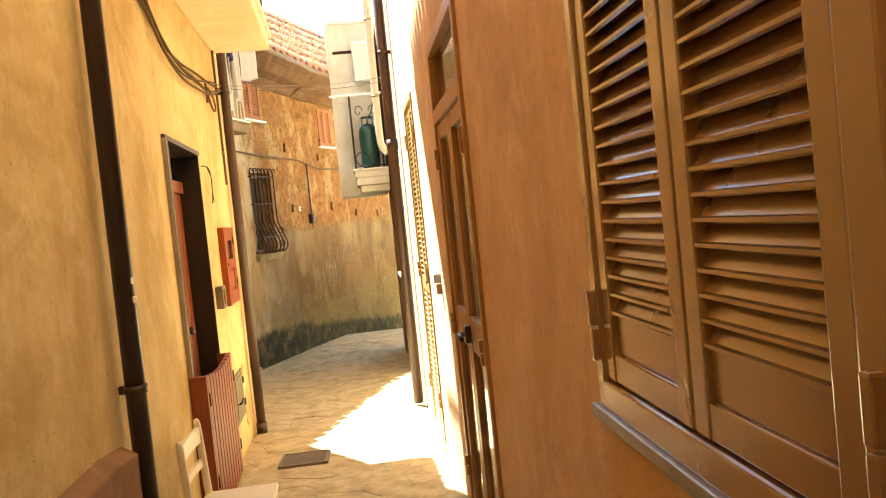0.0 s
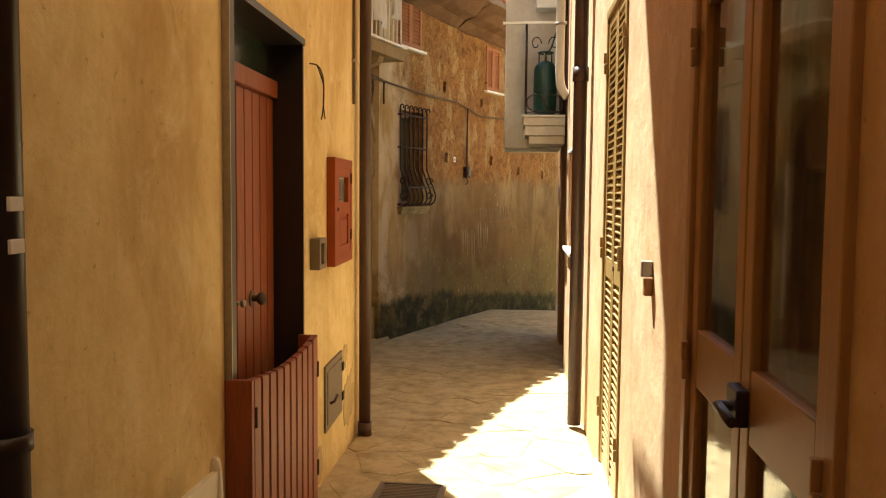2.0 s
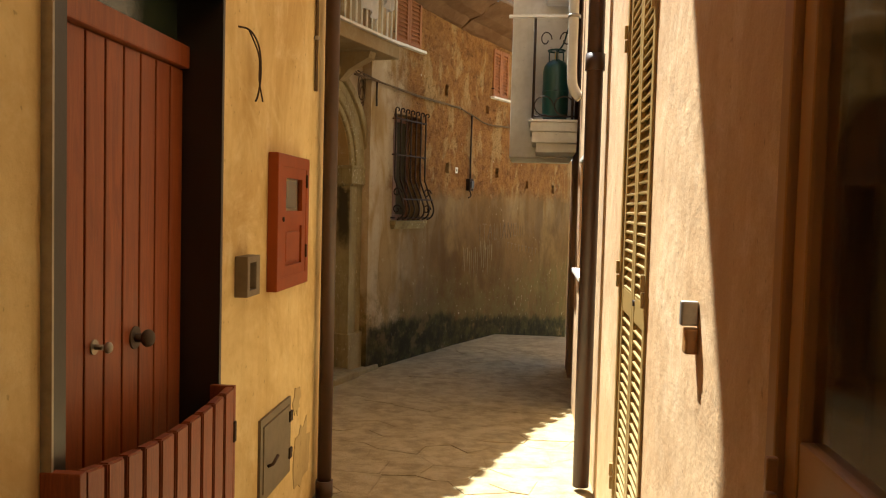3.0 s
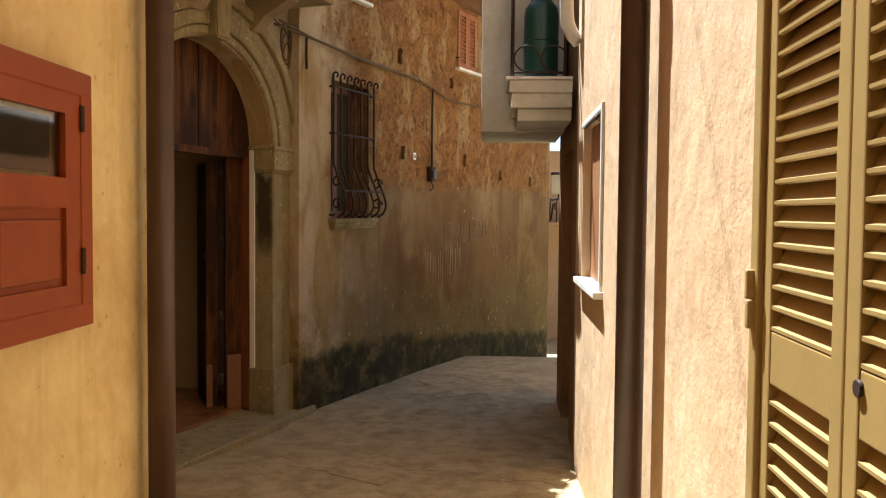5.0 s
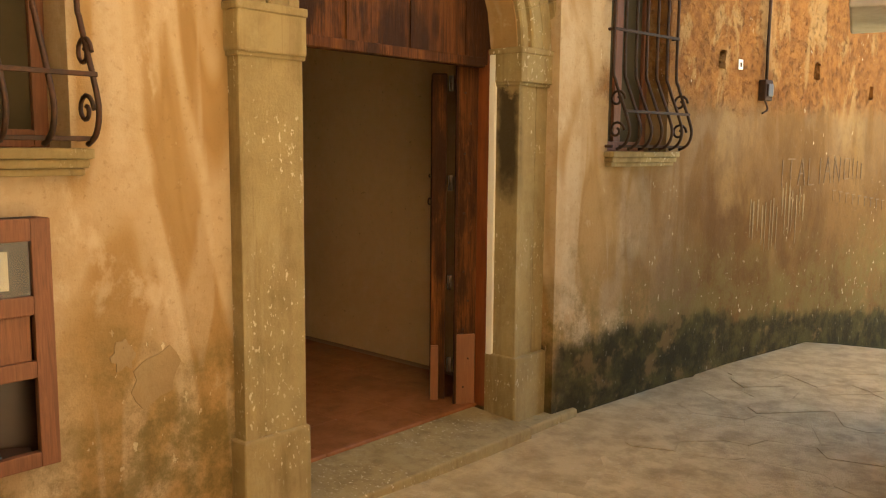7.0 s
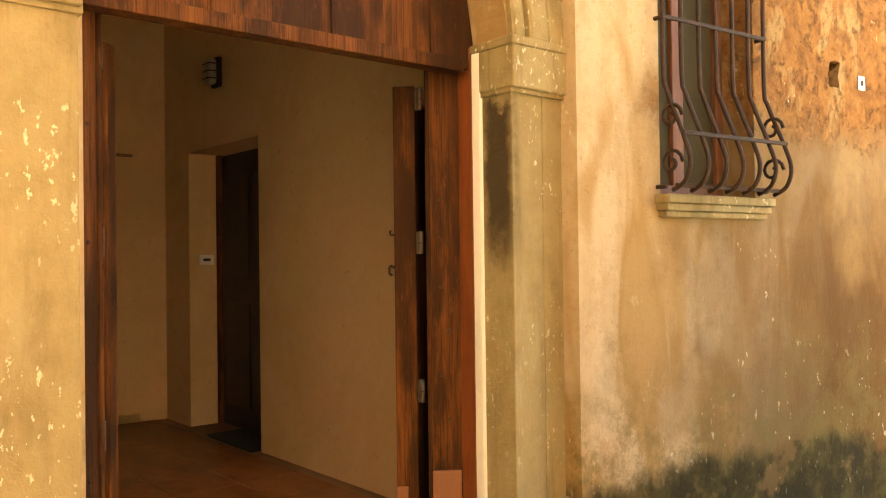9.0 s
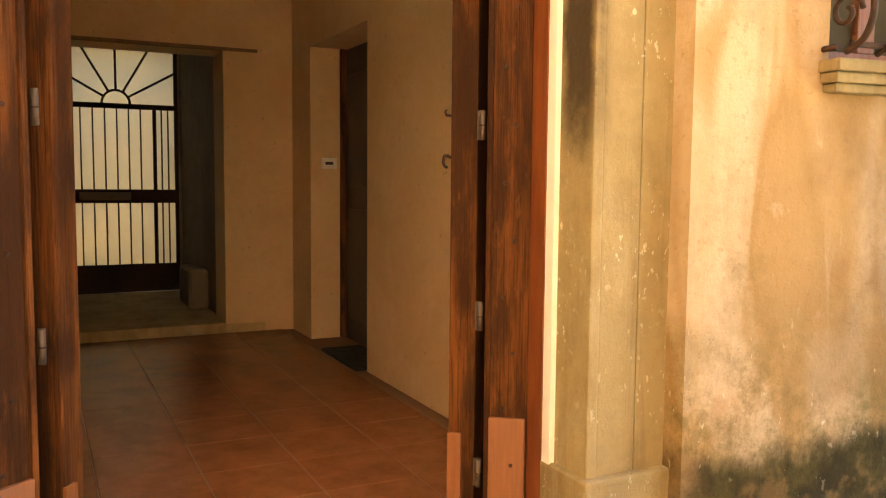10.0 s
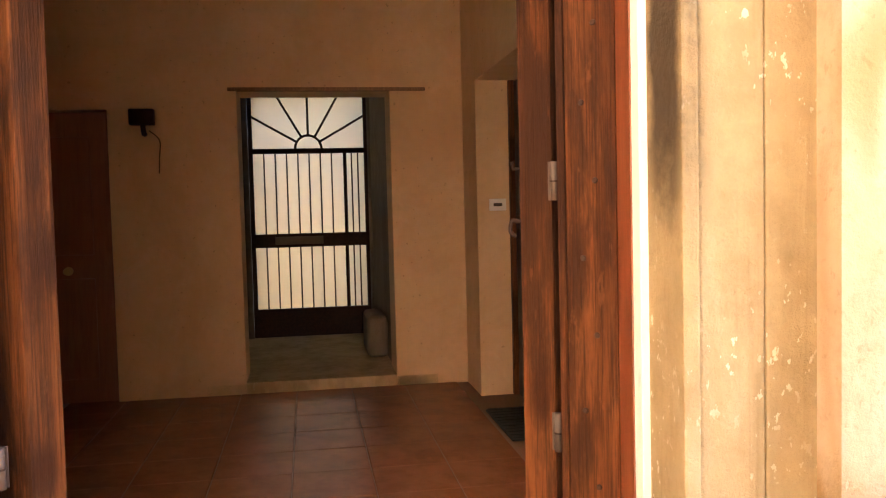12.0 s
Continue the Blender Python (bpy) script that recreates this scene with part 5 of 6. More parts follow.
# ---- barred windows ----
def barred_window(m, hole, name, label, rust):
    """A wooden window behind a pot-bellied wrought iron grille over a moulded stone sill."""
    x0, x1, z0, z1 = hole
    w = thing(name, m, label, "window")
    w["kind"] = "structure"
    y = 0.16
    for a, b, c, e in ((x0, x0 + 0.05, z0, z1), (x1 - 0.05, x1, z0, z1), (x0 + 0.05, x1 - 0.05, z0, z0 + 0.06), (x0 + 0.05, x1 - 0.05, z1 - 0.06, z1), ((x0 + x1) / 2 - 0.035, (x0 + x1) / 2 + 0.035, z0 + 0.06, z1 - 0.06)):
        part("window_frame", soft_box(a, b, y, y + 0.05, c, e, 0.005), MAILWOOD, w)
    for a, b in ((x0 + 0.05, (x0 + x1) / 2 - 0.035), ((x0 + x1) / 2 + 0.035, x1 - 0.05)):
        part("pane", soft_box(a - 0.005, b + 0.005, y + 0.022, y + 0.027, z0 + 0.055, z1 - 0.055, 0.001), MATTPANE, w)
    for k, (o, c, e) in enumerate(((0.075, -0.035, 0.0), (0.06, -0.065, -0.035), (0.045, -0.09, -0.065))):
        part("window_sill", soft_box(x0 - 0.035 + 0.010 * k, x1 + 0.045 - 0.010 * k, -o, 0.10, z0 + c, z0 + e, 0.008), STONE, w)
    g = thing("window_grille", m, "pot-bellied wrought iron window grille with scrolls", "grille", "window grilles")
    iron = RUSTIRON if rust else IRON
    def bar(x):
        pts = [(x, -0.035, z1 + 0.03), (x, -0.04, z1 - 0.15), (x, -0.04, z0 + 0.50), (x, -0.06, z0 + 0.40), (x, -0.135, z0 + 0.22), (x, -0.165, z0 + 0.12), (x, -0.14, z0 + 0.045), (x, -0.08, z0 + 0.012)]
        return smooth_line(pts)
    n = 7
    for i in range(n):
        x = x0 - 0.02 + (x1 - x0 + 0.04) * i / (n - 1)
        b = part("bar", tube(bar(x), 0.0095, 7), iron, g)
        curl = [(x, -0.035 - 0.022 + 0.022 * math.cos(t * 0.6), z1 + 0.03 + 0.022 * math.sin(t * 0.6)) for t in range(8)]
        part("curl", tube(curl, 0.008, 6), iron, b)
    for z, y0 in ((z1 - 0.06, -0.045), (z0 + 0.70, -0.045), (z0 + 0.23, -0.14), (z0 + 0.03, -0.105)):
        part("cross_bar", soft_box(x0 - 0.03, x1 + 0.03, y0 - 0.006, y0 + 0.006, z - 0.008, z + 0.008, 0.002, 1), iron, g)
    for x in (x0 - 0.02, x1 + 0.02):
        for z in (z1 - 0.06, z0 + 0.70, z0 + 0.03):
            part("wall_pin", tube([(x, -0.05, z), (x, 0.03, z)], 0.009, 6), iron, g)
        for cz, r in ((0.30, 0.055), (0.12, 0.055)):
            sp = [(x, -0.075 - (r - 0.0028 * t) * math.cos(t * 0.5), z0 + cz + (r - 0.0028 * t) * math.sin(t * 0.5)) for t in range(16)]
            part("scroll", tube(sp, 0.008, 6), iron, g)


barred_window(WC, R_WIN, "window_4", "dark wooden window behind an iron grille", False)
barred_window(WB @ Matrix.Translation((0, 0.07, 0)), L_WIN, "window_5", "brown wooden window behind a rusty grille", True)


def shuttered_window(m, hole, name):
    x0, x1, z0, z1 = hole
    d = thing(name, m, "closed brick-red louvred shutters high on the old wall", "shutters")
    d["kind"] = "structure"
    mid = (x0 + x1) / 2
    louvre_leaf(d, x0, mid - 0.002, z0, z1, -0.015, REDSHUT, 0.042, 0, None, 0.04)
    louvre_leaf(d, mid + 0.002, x1, z0, z1, -0.015, REDSHUT, 0.042, 0, None, 0.04)
    part("window_sill", soft_box(x0 - 0.05, x1 + 0.05, -0.06, 0.05, z0 - 0.03, z0 - 0.002, 0.005), MARBLE, d)
    part("shutter_stay", tube([(x0 - 0.03, 0.0, z0 + 0.1), (x0 - 0.03, -0.04, z0 + 0.1)], 0.008, 6), IRON, d)


shuttered_window(WC, UP_WIN, "window_6")
shuttered_window(WD, UP_WIN_2, "window_7")


def mail_cabinet():
    d = thing("mail_cabinet", WB @ Matrix.Translation((-1.21, 0.07, 0.435)), "brown wooden mail cabinet, its bottom bay open with papers", "cabinet")
    w, h, t = 0.52, 0.79, 0.10
    for a, b, c, e in ((0, 0.06, 0, h), (w - 0.06, w, 0, h), (0.06, w - 0.06, h - 0.07, h), (0.06, w - 0.06, 0, 0.05), (0.06, w - 0.06, 0.29, 0.345), (0.06, w - 0.06, 0.49, 0.55)):
        part("frame", soft_box(a, b, -t, -t + 0.03, c, e, 0.004), MAILWOOD, d)
    part("side", soft_box(0, 0.02, -t + 0.03, 0, 0, h, 0.003), MAILWOOD, d)
    part("side", soft_box(w - 0.02, w, -t + 0.03, 0, 0, h, 0.003), MAILWOOD, d)
    part("bottom", soft_box(0.02, w - 0.02, -t + 0.03, 0, 0.0, 0.02, 0.003), MAILWOOD, d)
    part("back", soft_box(0.02, w - 0.02, -0.012, 0, 0.02, h, 0.002), DARKPIPE, d)
    part("pane", soft_box(0.06, w - 0.06, -t + 0.012, -t + 0.016, 0.55, h - 0.07, 0.001), GLASS, d, "dusty glass pane")
    part("card", soft_box(0.10, w - 0.12, -t + 0.03, -t + 0.034, 0.57, h - 0.10, 0.001), PAPER, d, "pale card behind the pane")
    for i in range(3):
        x = 0.065 + i * (w - 0.13) / 3
        part("panel", soft_box(x, x + (w - 0.13) / 3 - 0.006, -t + 0.010, -t + 0.024, 0.345, 0.49, 0.003), MAILWOOD, d)
    ps = Matrix.Translation((-1.21, 0.07, 0.435))
    for i, (x, a, mat, c) in enumerate(((0.14, 12, PAPER, "white"), (0.27, -20, PAPER, "white"), (0.34, 35, painted("blue_paper", (0.2, 0.34, 0.5), 0.7), "blue"), (0.40, -8, DARKPIPE, "dark"))):
        bm = soft_box(-0.045, 0.045, -0.028, 0.03, 0, 0.006, 0.001, 1)
        whole("leaflet", bm, mat, WB @ ps @ Matrix.Translation((x, -0.055, 0.022 + 0.008 * i)) @ pose(0, 0, 0, 14 * (i % 2), 8, a), c + " crumpled leaflet lying in the mail cabinet", "leaflet", "leaflets")


mail_cabinet()

# bare patch where render has come off
def patch(cx, cz, r, seed, y=-0.002):
    bm = bmesh.new()
    rs = random.Random(seed)
    outl = []
    for i in range(18):
        a = -math.tau * i / 18
        rr = r * (0.62 + 0.5 * rs.random())
        outl.append((cx + rr * math.cos(a) * 0.9, cz + rr * math.sin(a)))
    add_prism(bm, outl, y - 0.002, 0.0015)
    return bm


bm = patch(-0.30, 0.62, 0.115, 4)
structure("bare_patch", bm, CRUST, WB @ Matrix.Translation((0, 0.07, 0)), "bare patch where the render has fallen", "damage")
structure("bare_patch", patch(-0.42, 0.72, 0.06, 9), CRUST, WB @ Matrix.Translation((0, 0.07, 0)), "bare patch where the render has fallen", "damage")


for cx, cz, r, seed in ((7.24, 0.36, 0.19, 12), (7.13, 0.66, 0.075, 15), (6.42, 0.22, 0.10, 18)):
    structure("bare_patch", patch(cx, cz, r, seed), DAMP, WA, "damp greyed patch where the yellow paint has peeled", "damage")


# ---- cables, boxes and holes on the old wall ----
def old_wall_cables():
    d = thing("wall_cable", WC, "grey cable run along the old wall", "cable")
    part("cable", tube(smooth_line([(-0.35, -0.03, 2.86), (0.1, -0.03, 2.85), (0.85, -0.025, 2.82), (1.5, -0.03, 2.81), (1.98, -0.03, 2.80)]), 0.011, 6), CABLE, d)
    part("cable", tube(smooth_line([(-0.3, -0.03, 2.90), (0.4, -0.035, 2.83), (1.2, -0.035, 2.80), (1.98, -0.03, 2.815)]), 0.007, 6), CABLE, d)
    part("drop", tube(smooth_line([(0.06, -0.03, 2.85), (0.055, -0.03, 2.72), (0.06, -0.03, 2.6)]), 0.010, 6), IRON, d)
    e = thing("wall_cable", WD, "grey cable run along the old wall", "cable")
    part("cable", tube(smooth_line([(0.0, -0.03, 2.80), (0.35, -0.03, 2.74), (0.7, -0.03, 2.68), (1.4, -0.03, 2.70), (2.4, -0.03, 2.72)]), 0.010, 6), CABLE, e)
    part("drop", tube([(0.275, -0.03, 2.76), (0.275, -0.025, 2.2), (0.28, -0.025, 1.95)], 0.011, 6), IRON, e, "dark cable dropping to a box")
    b = thing("switch_box", WD @ at(0.265, 0, 1.81), "small dark weathered switch box on the wall", "box")
    part("box", soft_box(-0.05, 0.05, -0.06, 0.0, 0.0, 0.15, 0.012), IRON, b)
    part("cap", soft_box(-0.035, 0.035, -0.075, -0.055, 0.03, 0.12, 0.008), DARKPIPE, b)
    part("tail", tube(smooth_line([(0, -0.03, 0.0), (0.02, -0.04, -0.06), (-0.03, -0.03, -0.09)]), 0.007, 6), IRON, b)
    p = thing("plaque", WC @ at(1.965, 0, 2.015), "tiny white enamel plaque on the old wall", "plaque")
    part("plate", soft_box(-0.03, 0.03, -0.006, 0.0, 0, 0.07, 0.002, 1), WHITE, p)
    part("mark", soft_box(-0.012, 0.012, -0.008, -0.005, 0.02, 0.05, 0.001, 1), IRON, p)


old_wall_cables()
for m, rows in ((WC, PUTLOGS_C), (WD, PUTLOGS_D)):
    for x, z, w, h in rows:
        bm = bmesh.new()
        rs = random.Random(int(x * 100 + z * 10))
        corners = ((-1, -0.9), (0, -1), (1, -0.8), (0.9, 0), (1, 0.9), (0.1, 1), (-0.9, 0.9), (-1, 0))
        inner = [bm.verts.new((x + (0.46 + 0.2 * (rs.random() - 0.6)) * w * cx, -0.006, z + h / 2 + (0.46 + 0.2 * (rs.random() - 0.6)) * h * cz)) for cx, cz in corners]
        outer = [bm.verts.new((x + (0.66 + 0.15 * rs.random()) * w * cx, 0.0005, z + h / 2 + (0.66 + 0.15 * rs.random()) * h * cz)) for cx, cz in corners]
        back = [bm.verts.new((v.co.x, 0.12, v.co.z)) for v in inner]
        for i in range(8):
            k = (i + 1) % 8
            bm.faces.new((outer[i], outer[k], inner[k], inner[i]))
            bm.faces.new((inner[i], inner[k], back[k], back[i]))
        structure("putlog_hole", bm, OLD, m, "putlog hole broken into the old wall", "hole")


# worn painted letters, some readable, the rest plain strokes; pale runs below
GLYPHS = {"I": [((0.5, 0), (0.5, 1))], "T": [((0, 1), (1, 1)), ((0.5, 0), (0.5, 1))], "A": [((0, 0), (0.5, 1)), ((0.5, 1), (1, 0)), ((0.25, 0.45), (0.75, 0.45))],
          "L": [((0, 0), (0, 1)), ((0, 0), (0.8, 0))], "N": [((0, 0), (0, 1)), ((0, 1), (0.9, 0)), ((0.9, 0), (0.9, 1))],
          "O": [((0.1, 0.1), (0.1, 0.9)), ((0.1, 0.9), (0.9, 0.9)), ((0.9, 0.9), (0.9, 0.1)), ((0.9, 0.1), (0.1, 0.1))]}


def letters():
    d = thing("wall_lettering", WD, "worn dark painted capital letters on the old wall", "lettering")

    def stroke(bm, a, b, w):
        run = Vector((b[0] - a[0], 0, b[1] - a[1]))
        side = Vector((-run.z, 0, run.x)).normalized() * w
        p, q = Vector((a[0], 0, a[1])), Vector((b[0], 0, b[1]))
        outl = [(v.x, v.z) for v in (p - side, q - side, q + side, p + side)]
        add_prism(bm, outl, -0.0045, -0.002)

    x = 0.60
    for i, ch in enumerate("ITALIANO"):
        w, h, z = (0.03 if ch == "I" else 0.11), 0.21, 1.175 + 0.004 * i
        bm = bmesh.new()
        for a, b in GLYPHS[ch]:
            stroke(bm, (x + w * a[0], z + h * a[1]), (x + w * b[0], z + h * b[1]), 0.006)
        part("letter", bm, GREYSTAIN, d)
        x += w + 0.055
    for i in range(3):
        bm = bmesh.new()
        stroke(bm, (x, 1.22), (x, 1.39 - 0.02 * i), 0.006)
        part("stroke", bm, GREYSTAIN, d)
        x += 0.075
    for i in range(9):
        bm = bmesh.new()
        u = 1.42 + 0.115 * i
        stroke(bm, (u, 1.13 - 0.014 * i), (u + 0.06, 1.13 - 0.014 * i), 0.006)
        stroke(bm, (u + 0.02, 1.05 - 0.014 * i), (u + 0.02, 1.12 - 0.014 * i), 0.005)
        part("stroke", bm, GREYSTAIN, d)
    rs = random.Random(6)
    runs = thing("paint_runs", WD, "thin pale paint runs down the old wall", "stain")
    for i in range(15):
        u = 0.18 + 0.055 * i + 0.02 * rs.random()
        top, long = 1.0 + 0.12 * rs.random() + (0.1 if i > 7 else 0), 0.16 + 0.26 * rs.random()
        w = 0.004 + 0.009 * rs.random()
        bm = bmesh.new()
        add_prism(bm, [(u - w * 0.4, top - long), (u + w * 0.3, top - long), (u + w, top - 0.3 * long), (u + w * 0.8, top), (u - w, top), (u - w * 0.9, top - 0.4 * long)], -0.004, -0.002)
        part("run", bm, RUNPAINT, runs)


letters()


# ---- balcony with laundry above the gate ----
def balcony_old():
    d = thing("balcony", WB @ at(0, 0, 3.03), "weathered stone balcony with white railing above the gate", "balcony")
    part("slab", soft_box(0.55, 1.98, -0.38, 0.07, 0.0, 0.13, 0.012), CRUST, d)
    part("marble_edge", soft_box(0.53, 2.0, -0.41, 0.07, 0.13, 0.155, 0.004), MARBLE, d, "pale marble edge")
    for x in (0.85, 1.55):
        bm = bmesh.new()
        add_prism(bm, [(0, 0), (0.38, 0), (0.36, -0.06), (0.16, -0.16), (0.06, -0.26), (0, -0.26)], -0.06, 0.06)
        c = part("corbel", bm, CRUST, d)
        c.matrix_basis = Matrix.Translation((x, 0.07, 0.0)) @ pose(0, 0, 0, 0, 0, -90)
    for i in range(14):
        x = 0.58 + i * 0.102
        part("baluster", tube([(x, -0.37, 0.15), (x, -0.37, 1.05)], 0.009, 6), WHITE, d)
    part("rail", soft_box(0.56, 2.03, -0.39, -0.35, 1.05, 1.08, 0.005), WHITE, d)
    for y in (-0.25, -0.12):
        part("baluster", tube([(1.96, y, 0.15), (1.96, y, 1.05)], 0.009, 6), WHITE, d)
    for x in (0.62, 2.0):
        part("drying_arm", tube([(x, -0.36, 1.06), (x, -0.61, 1.215)], 0.008, 6), WHITE, d)
    part("drying_line", tube([(0.62, -0.605, 1.212), (1.3, -0.605, 1.205), (2.0, -0.605, 1.212)], 0.004, 6), CABLE, d)
    for k, (x0, x1, drop, mat, lab) in enumerate(((0.72, 0.98, 1.02, CLOTH, "white sheet"), (1.06, 1.14, 0.42, BLUECLOTH, "blue cloth"), (1.16, 1.34, 0.90, CLOTH, "white towel"), (1.38, 1.96, 0.62, CLOTH, "white shirt"))):
        bm = bmesh.new()
        nx, nz = 12, 10
        grid = []
        for j in range(nz + 1):
            row = []
            for i in range(nx + 1):
                s = i / nx
                x = x0 + (x1 - x0) * s + 0.01 * math.sin(j * 0.8 + k)
                z = 1.21 - drop * j / nz + 0.06 * s * (k == 3) + 0.03 * math.sin(s * 5 + k) * (j / nz)
                y = -0.60 - 0.02 * math.sin(s * 14 + k) * (0.3 + j / nz) - 0.01 * j / nz
                row.append(bm.verts.new((x, y, z)))
            grid.append(row)
        for a, b in zip(grid, grid[1:]):
            for i in range(nx):
                bm.faces.new((a[i], a[i + 1], b[i + 1], b[i])).smooth = True
        bmesh.ops.solidify(bm, geom=bm.faces[:], thickness=0.004)
        whole("laundry", bm, mat, WB @ at(0, 0, 3.03), lab + " hung on the balcony drying line", "laundry", "laundry")


balcony_old()


# ---- tiled roof of the old house ----
def old_roof():
    o = 0.5
    a, b, c, e = (Vector((WB @ Vector((-2.2, -o, 0)))[:2] + (4.95,)), Vector((WC @ Vector((0.0, -o, 0)))[:2] + (4.15,)),
                  Vector((WD @ Vector((0.0, -o, 0)))[:2] + (4.05,)), Vector((WD @ Vector((3.7, -o, 0)))[:2] + (3.95,)))
    d = thing("roof", at(0, 0, 0), "old terracotta tiled roof with a boarded eave", "roof")
    for p, q in ((a, b), (b, c), (c, e)):
        run = (q - p)
        u = run.normalized()
        inward = Vector((-u.y, u.x, 0))
        rise = (inward + Vector((0, 0, 0.90))).normalized()
        bm = bmesh.new()
        vs = [bm.verts.new(v) for v in (p, q, q + rise * 2.5, p + rise * 2.5)]
        vt = [bm.verts.new(v.co + Vector((0, 0, 0.05))) for v in vs]
        bm.faces.new(vs[::-1])
        bm.faces.new(vt)
        for i in range(4):
            bm.faces.new((vs[i], vs[(i + 1) % 4], vt[(i + 1) % 4], vt[i]))
        part("eave_boards", bm, ROOFWOOD, d, "weathered eave boards")
        bm = bmesh.new()
        cut = 14
        prof = [(-0.02, 0.0), (0.10, -0.05), (0.22, -0.15), (0.36, -0.19), (0.46, -0.27), (0.53, -0.30)]
        ragged = random.Random(11)
        strips = [[bm.verts.new(p + run * (i / cut) + inward * (g + 0.02 * (ragged.random() - 0.5)) + Vector((0, 0, z + 0.025 * (ragged.random() - 0.5)))) for g, z in prof] for i in range(cut + 1)]
        for s0, s1 in zip(strips, strips[1:]):
            for i in range(len(prof) - 1):
                bm.faces.new((s0[i], s0[i + 1], s1[i + 1], s1[i]))
        bmesh.ops.solidify(bm, geom=bm.faces[:], thickness=0.03)
        part("soffit", bm, BROWNWALL, d, "rough brown rendered eave soffit")
        n = int(run.length / 0.20)
        rs = random.Random(3)
        for i in range(n):
            s = p + u * (0.1 + i * run.length / n)
            for k in range(6):
                s0 = s + rise * (0.40 * k - 0.02 - 0.05 * rs.random()) + Vector((0, 0, 0.085 + 0.012 * rs.random())) + u * (0.012 * (rs.random() - 0.5))
                s1 = s + rise * (0.40 * k + 0.44) + Vector((0, 0, 0.065))
                bm = bmesh.new()
                ra, rb = [], []
                for t in range(7):
                    ang = math.pi * t / 6
                    off = u * 0.082 * math.cos(ang) + Vector((0, 0, 0.062 * math.sin(ang)))
                    off2 = u * 0.07 * math.cos(ang) + Vector((0, 0, 0.052 * math.sin(ang)))
                    ra.append((bm.verts.new(s0 + off), bm.verts.new(s0 + off * 0.8)))
                    rb.append((bm.verts.new(s1 + off2), bm.verts.new(s1 + off2 * 0.8)))
                for t in range(6):
                    bm.faces.new((ra[t][0], ra[t + 1][0], rb[t + 1][0], rb[t][0])).smooth = True
                    bm.faces.new((ra[t + 1][1], ra[t][1], rb[t][1], rb[t + 1][1]))
                    bm.faces.new((ra[t][0], ra[t][1], ra[t + 1][1], ra[t + 1][0]))
                part("roof_tile", bm, TILEROOF, d)


old_roof()


def roof_weeds():
    """Dry grass growing on the old tiles."""
    rs = random.Random(8)
    bm = bmesh.new()
    for base, u0 in ((WC, 2.0), (WD, 2.4)):
        for i in range(150):
            x, g = rs.uniform(0.0, u0), rs.uniform(0.0, 1.5)
            ax = (base @ Vector((x, g - 0.5, 0)))
            z = (4.19 - 0.07 * x if base is WC else 4.05 - 0.027 * x) + 0.9 * g + 0.10
            q = Vector((ax.x, ax.y, z))
            d = Vector((rs.uniform(-0.2, 0.2), rs.uniform(-0.35, 0.05), rs.uniform(0.05, 0.14)))
            add_tube(bm, [q, q + d * 0.5 + Vector((0, 0, 0.05)), q + d], [0.006, 0.004, 0.002], 4)
    ob = whole("dry_weeds", bm, STRAW, at(0, 0, 0), "dry straw-coloured weeds growing on the roof tiles", "weeds")
    ob["kind"] = "stuff"


roof_weeds()


# ---- entrance hall things ----
def hall_gate():
    d = thing("iron_gate", WB, "black iron gate with a sunburst head and frosted glass", "gate")
    y = 6.12
    x0, x1 = 0.655, 1.69
    bars = [(x0, x0 + 0.035, 0.08, 2.25), (x1 - 0.03, x1, 0.08, 2.25), (x0, x1, 1.70, 1.745), (x0, x1, 0.875, 0.995), (x0, x1, 0.08, 0.33), (x0, x1, 2.22, 2.25)]
    for a, b, c, e in bars:
        part("frame", soft_box(a, b, y - 0.02, y + 0.02, c, e, 0.004), IRON, d)
    part("mid_post", soft_box(1.475, 1.505, y - 0.018, y + 0.018, 0.33, 1.70, 0.003), IRON, d)
    for i in range(8):
        x = x0 + 0.035 + (i + 0.5) * (1.475 - x0 - 0.035) / 8 + 0.045
        if x < 1.45:
            for c, e in ((0.33, 0.875), (0.995, 1.70)):
                part("bar", soft_box(x - 0.006, x + 0.006, y - 0.008, y + 0.008, c, e, 0.002, 1), IRON, d)
    for x in (1.55, 1.605):
        for c, e in ((0.33, 0.875), (0.995, 1.70)):
            part("bar", soft_box(x - 0.006, x + 0.006, y - 0.008, y + 0.008, c, e, 0.002, 1), IRON, d)
    cx, cz = (x0 + x1) / 2, 1.745
    for k in range(1, 6):
        a = math.pi * k / 6
        r1 = min(0.475 / max(math.sin(a), 0.01), 0.49 / max(abs(math.cos(a)), 0.01))
        part("ray", tube([(cx + 0.115 * math.cos(a), y, cz + 0.115 * math.sin(a)), (cx + r1 * math.cos(a), y, cz + r1 * math.sin(a))], 0.010, 6), IRON, d)
    part("hub", tube([(cx + 0.115 * math.cos(math.pi * t / 12), y, cz + 0.115 * math.sin(math.pi * t / 12)) for t in range(13)], 0.011, 6), IRON, d)
    part("lock_plate", soft_box(0.86, 1.28, y - 0.028, y - 0.018, 0.90, 0.97, 0.004), HATCH, d, "worn grey lock plate")
    for c, e in ((0.33, 0.875), (0.995, 1.70), (1.745, 2.22)):
        ob = part("frosted_pane", soft_box(x0 + 0.03, x1 - 0.025, y + 0.022, y + 0.028, c, e, 0.001), FROST, d, "frosted glass pane")


hall_gate()


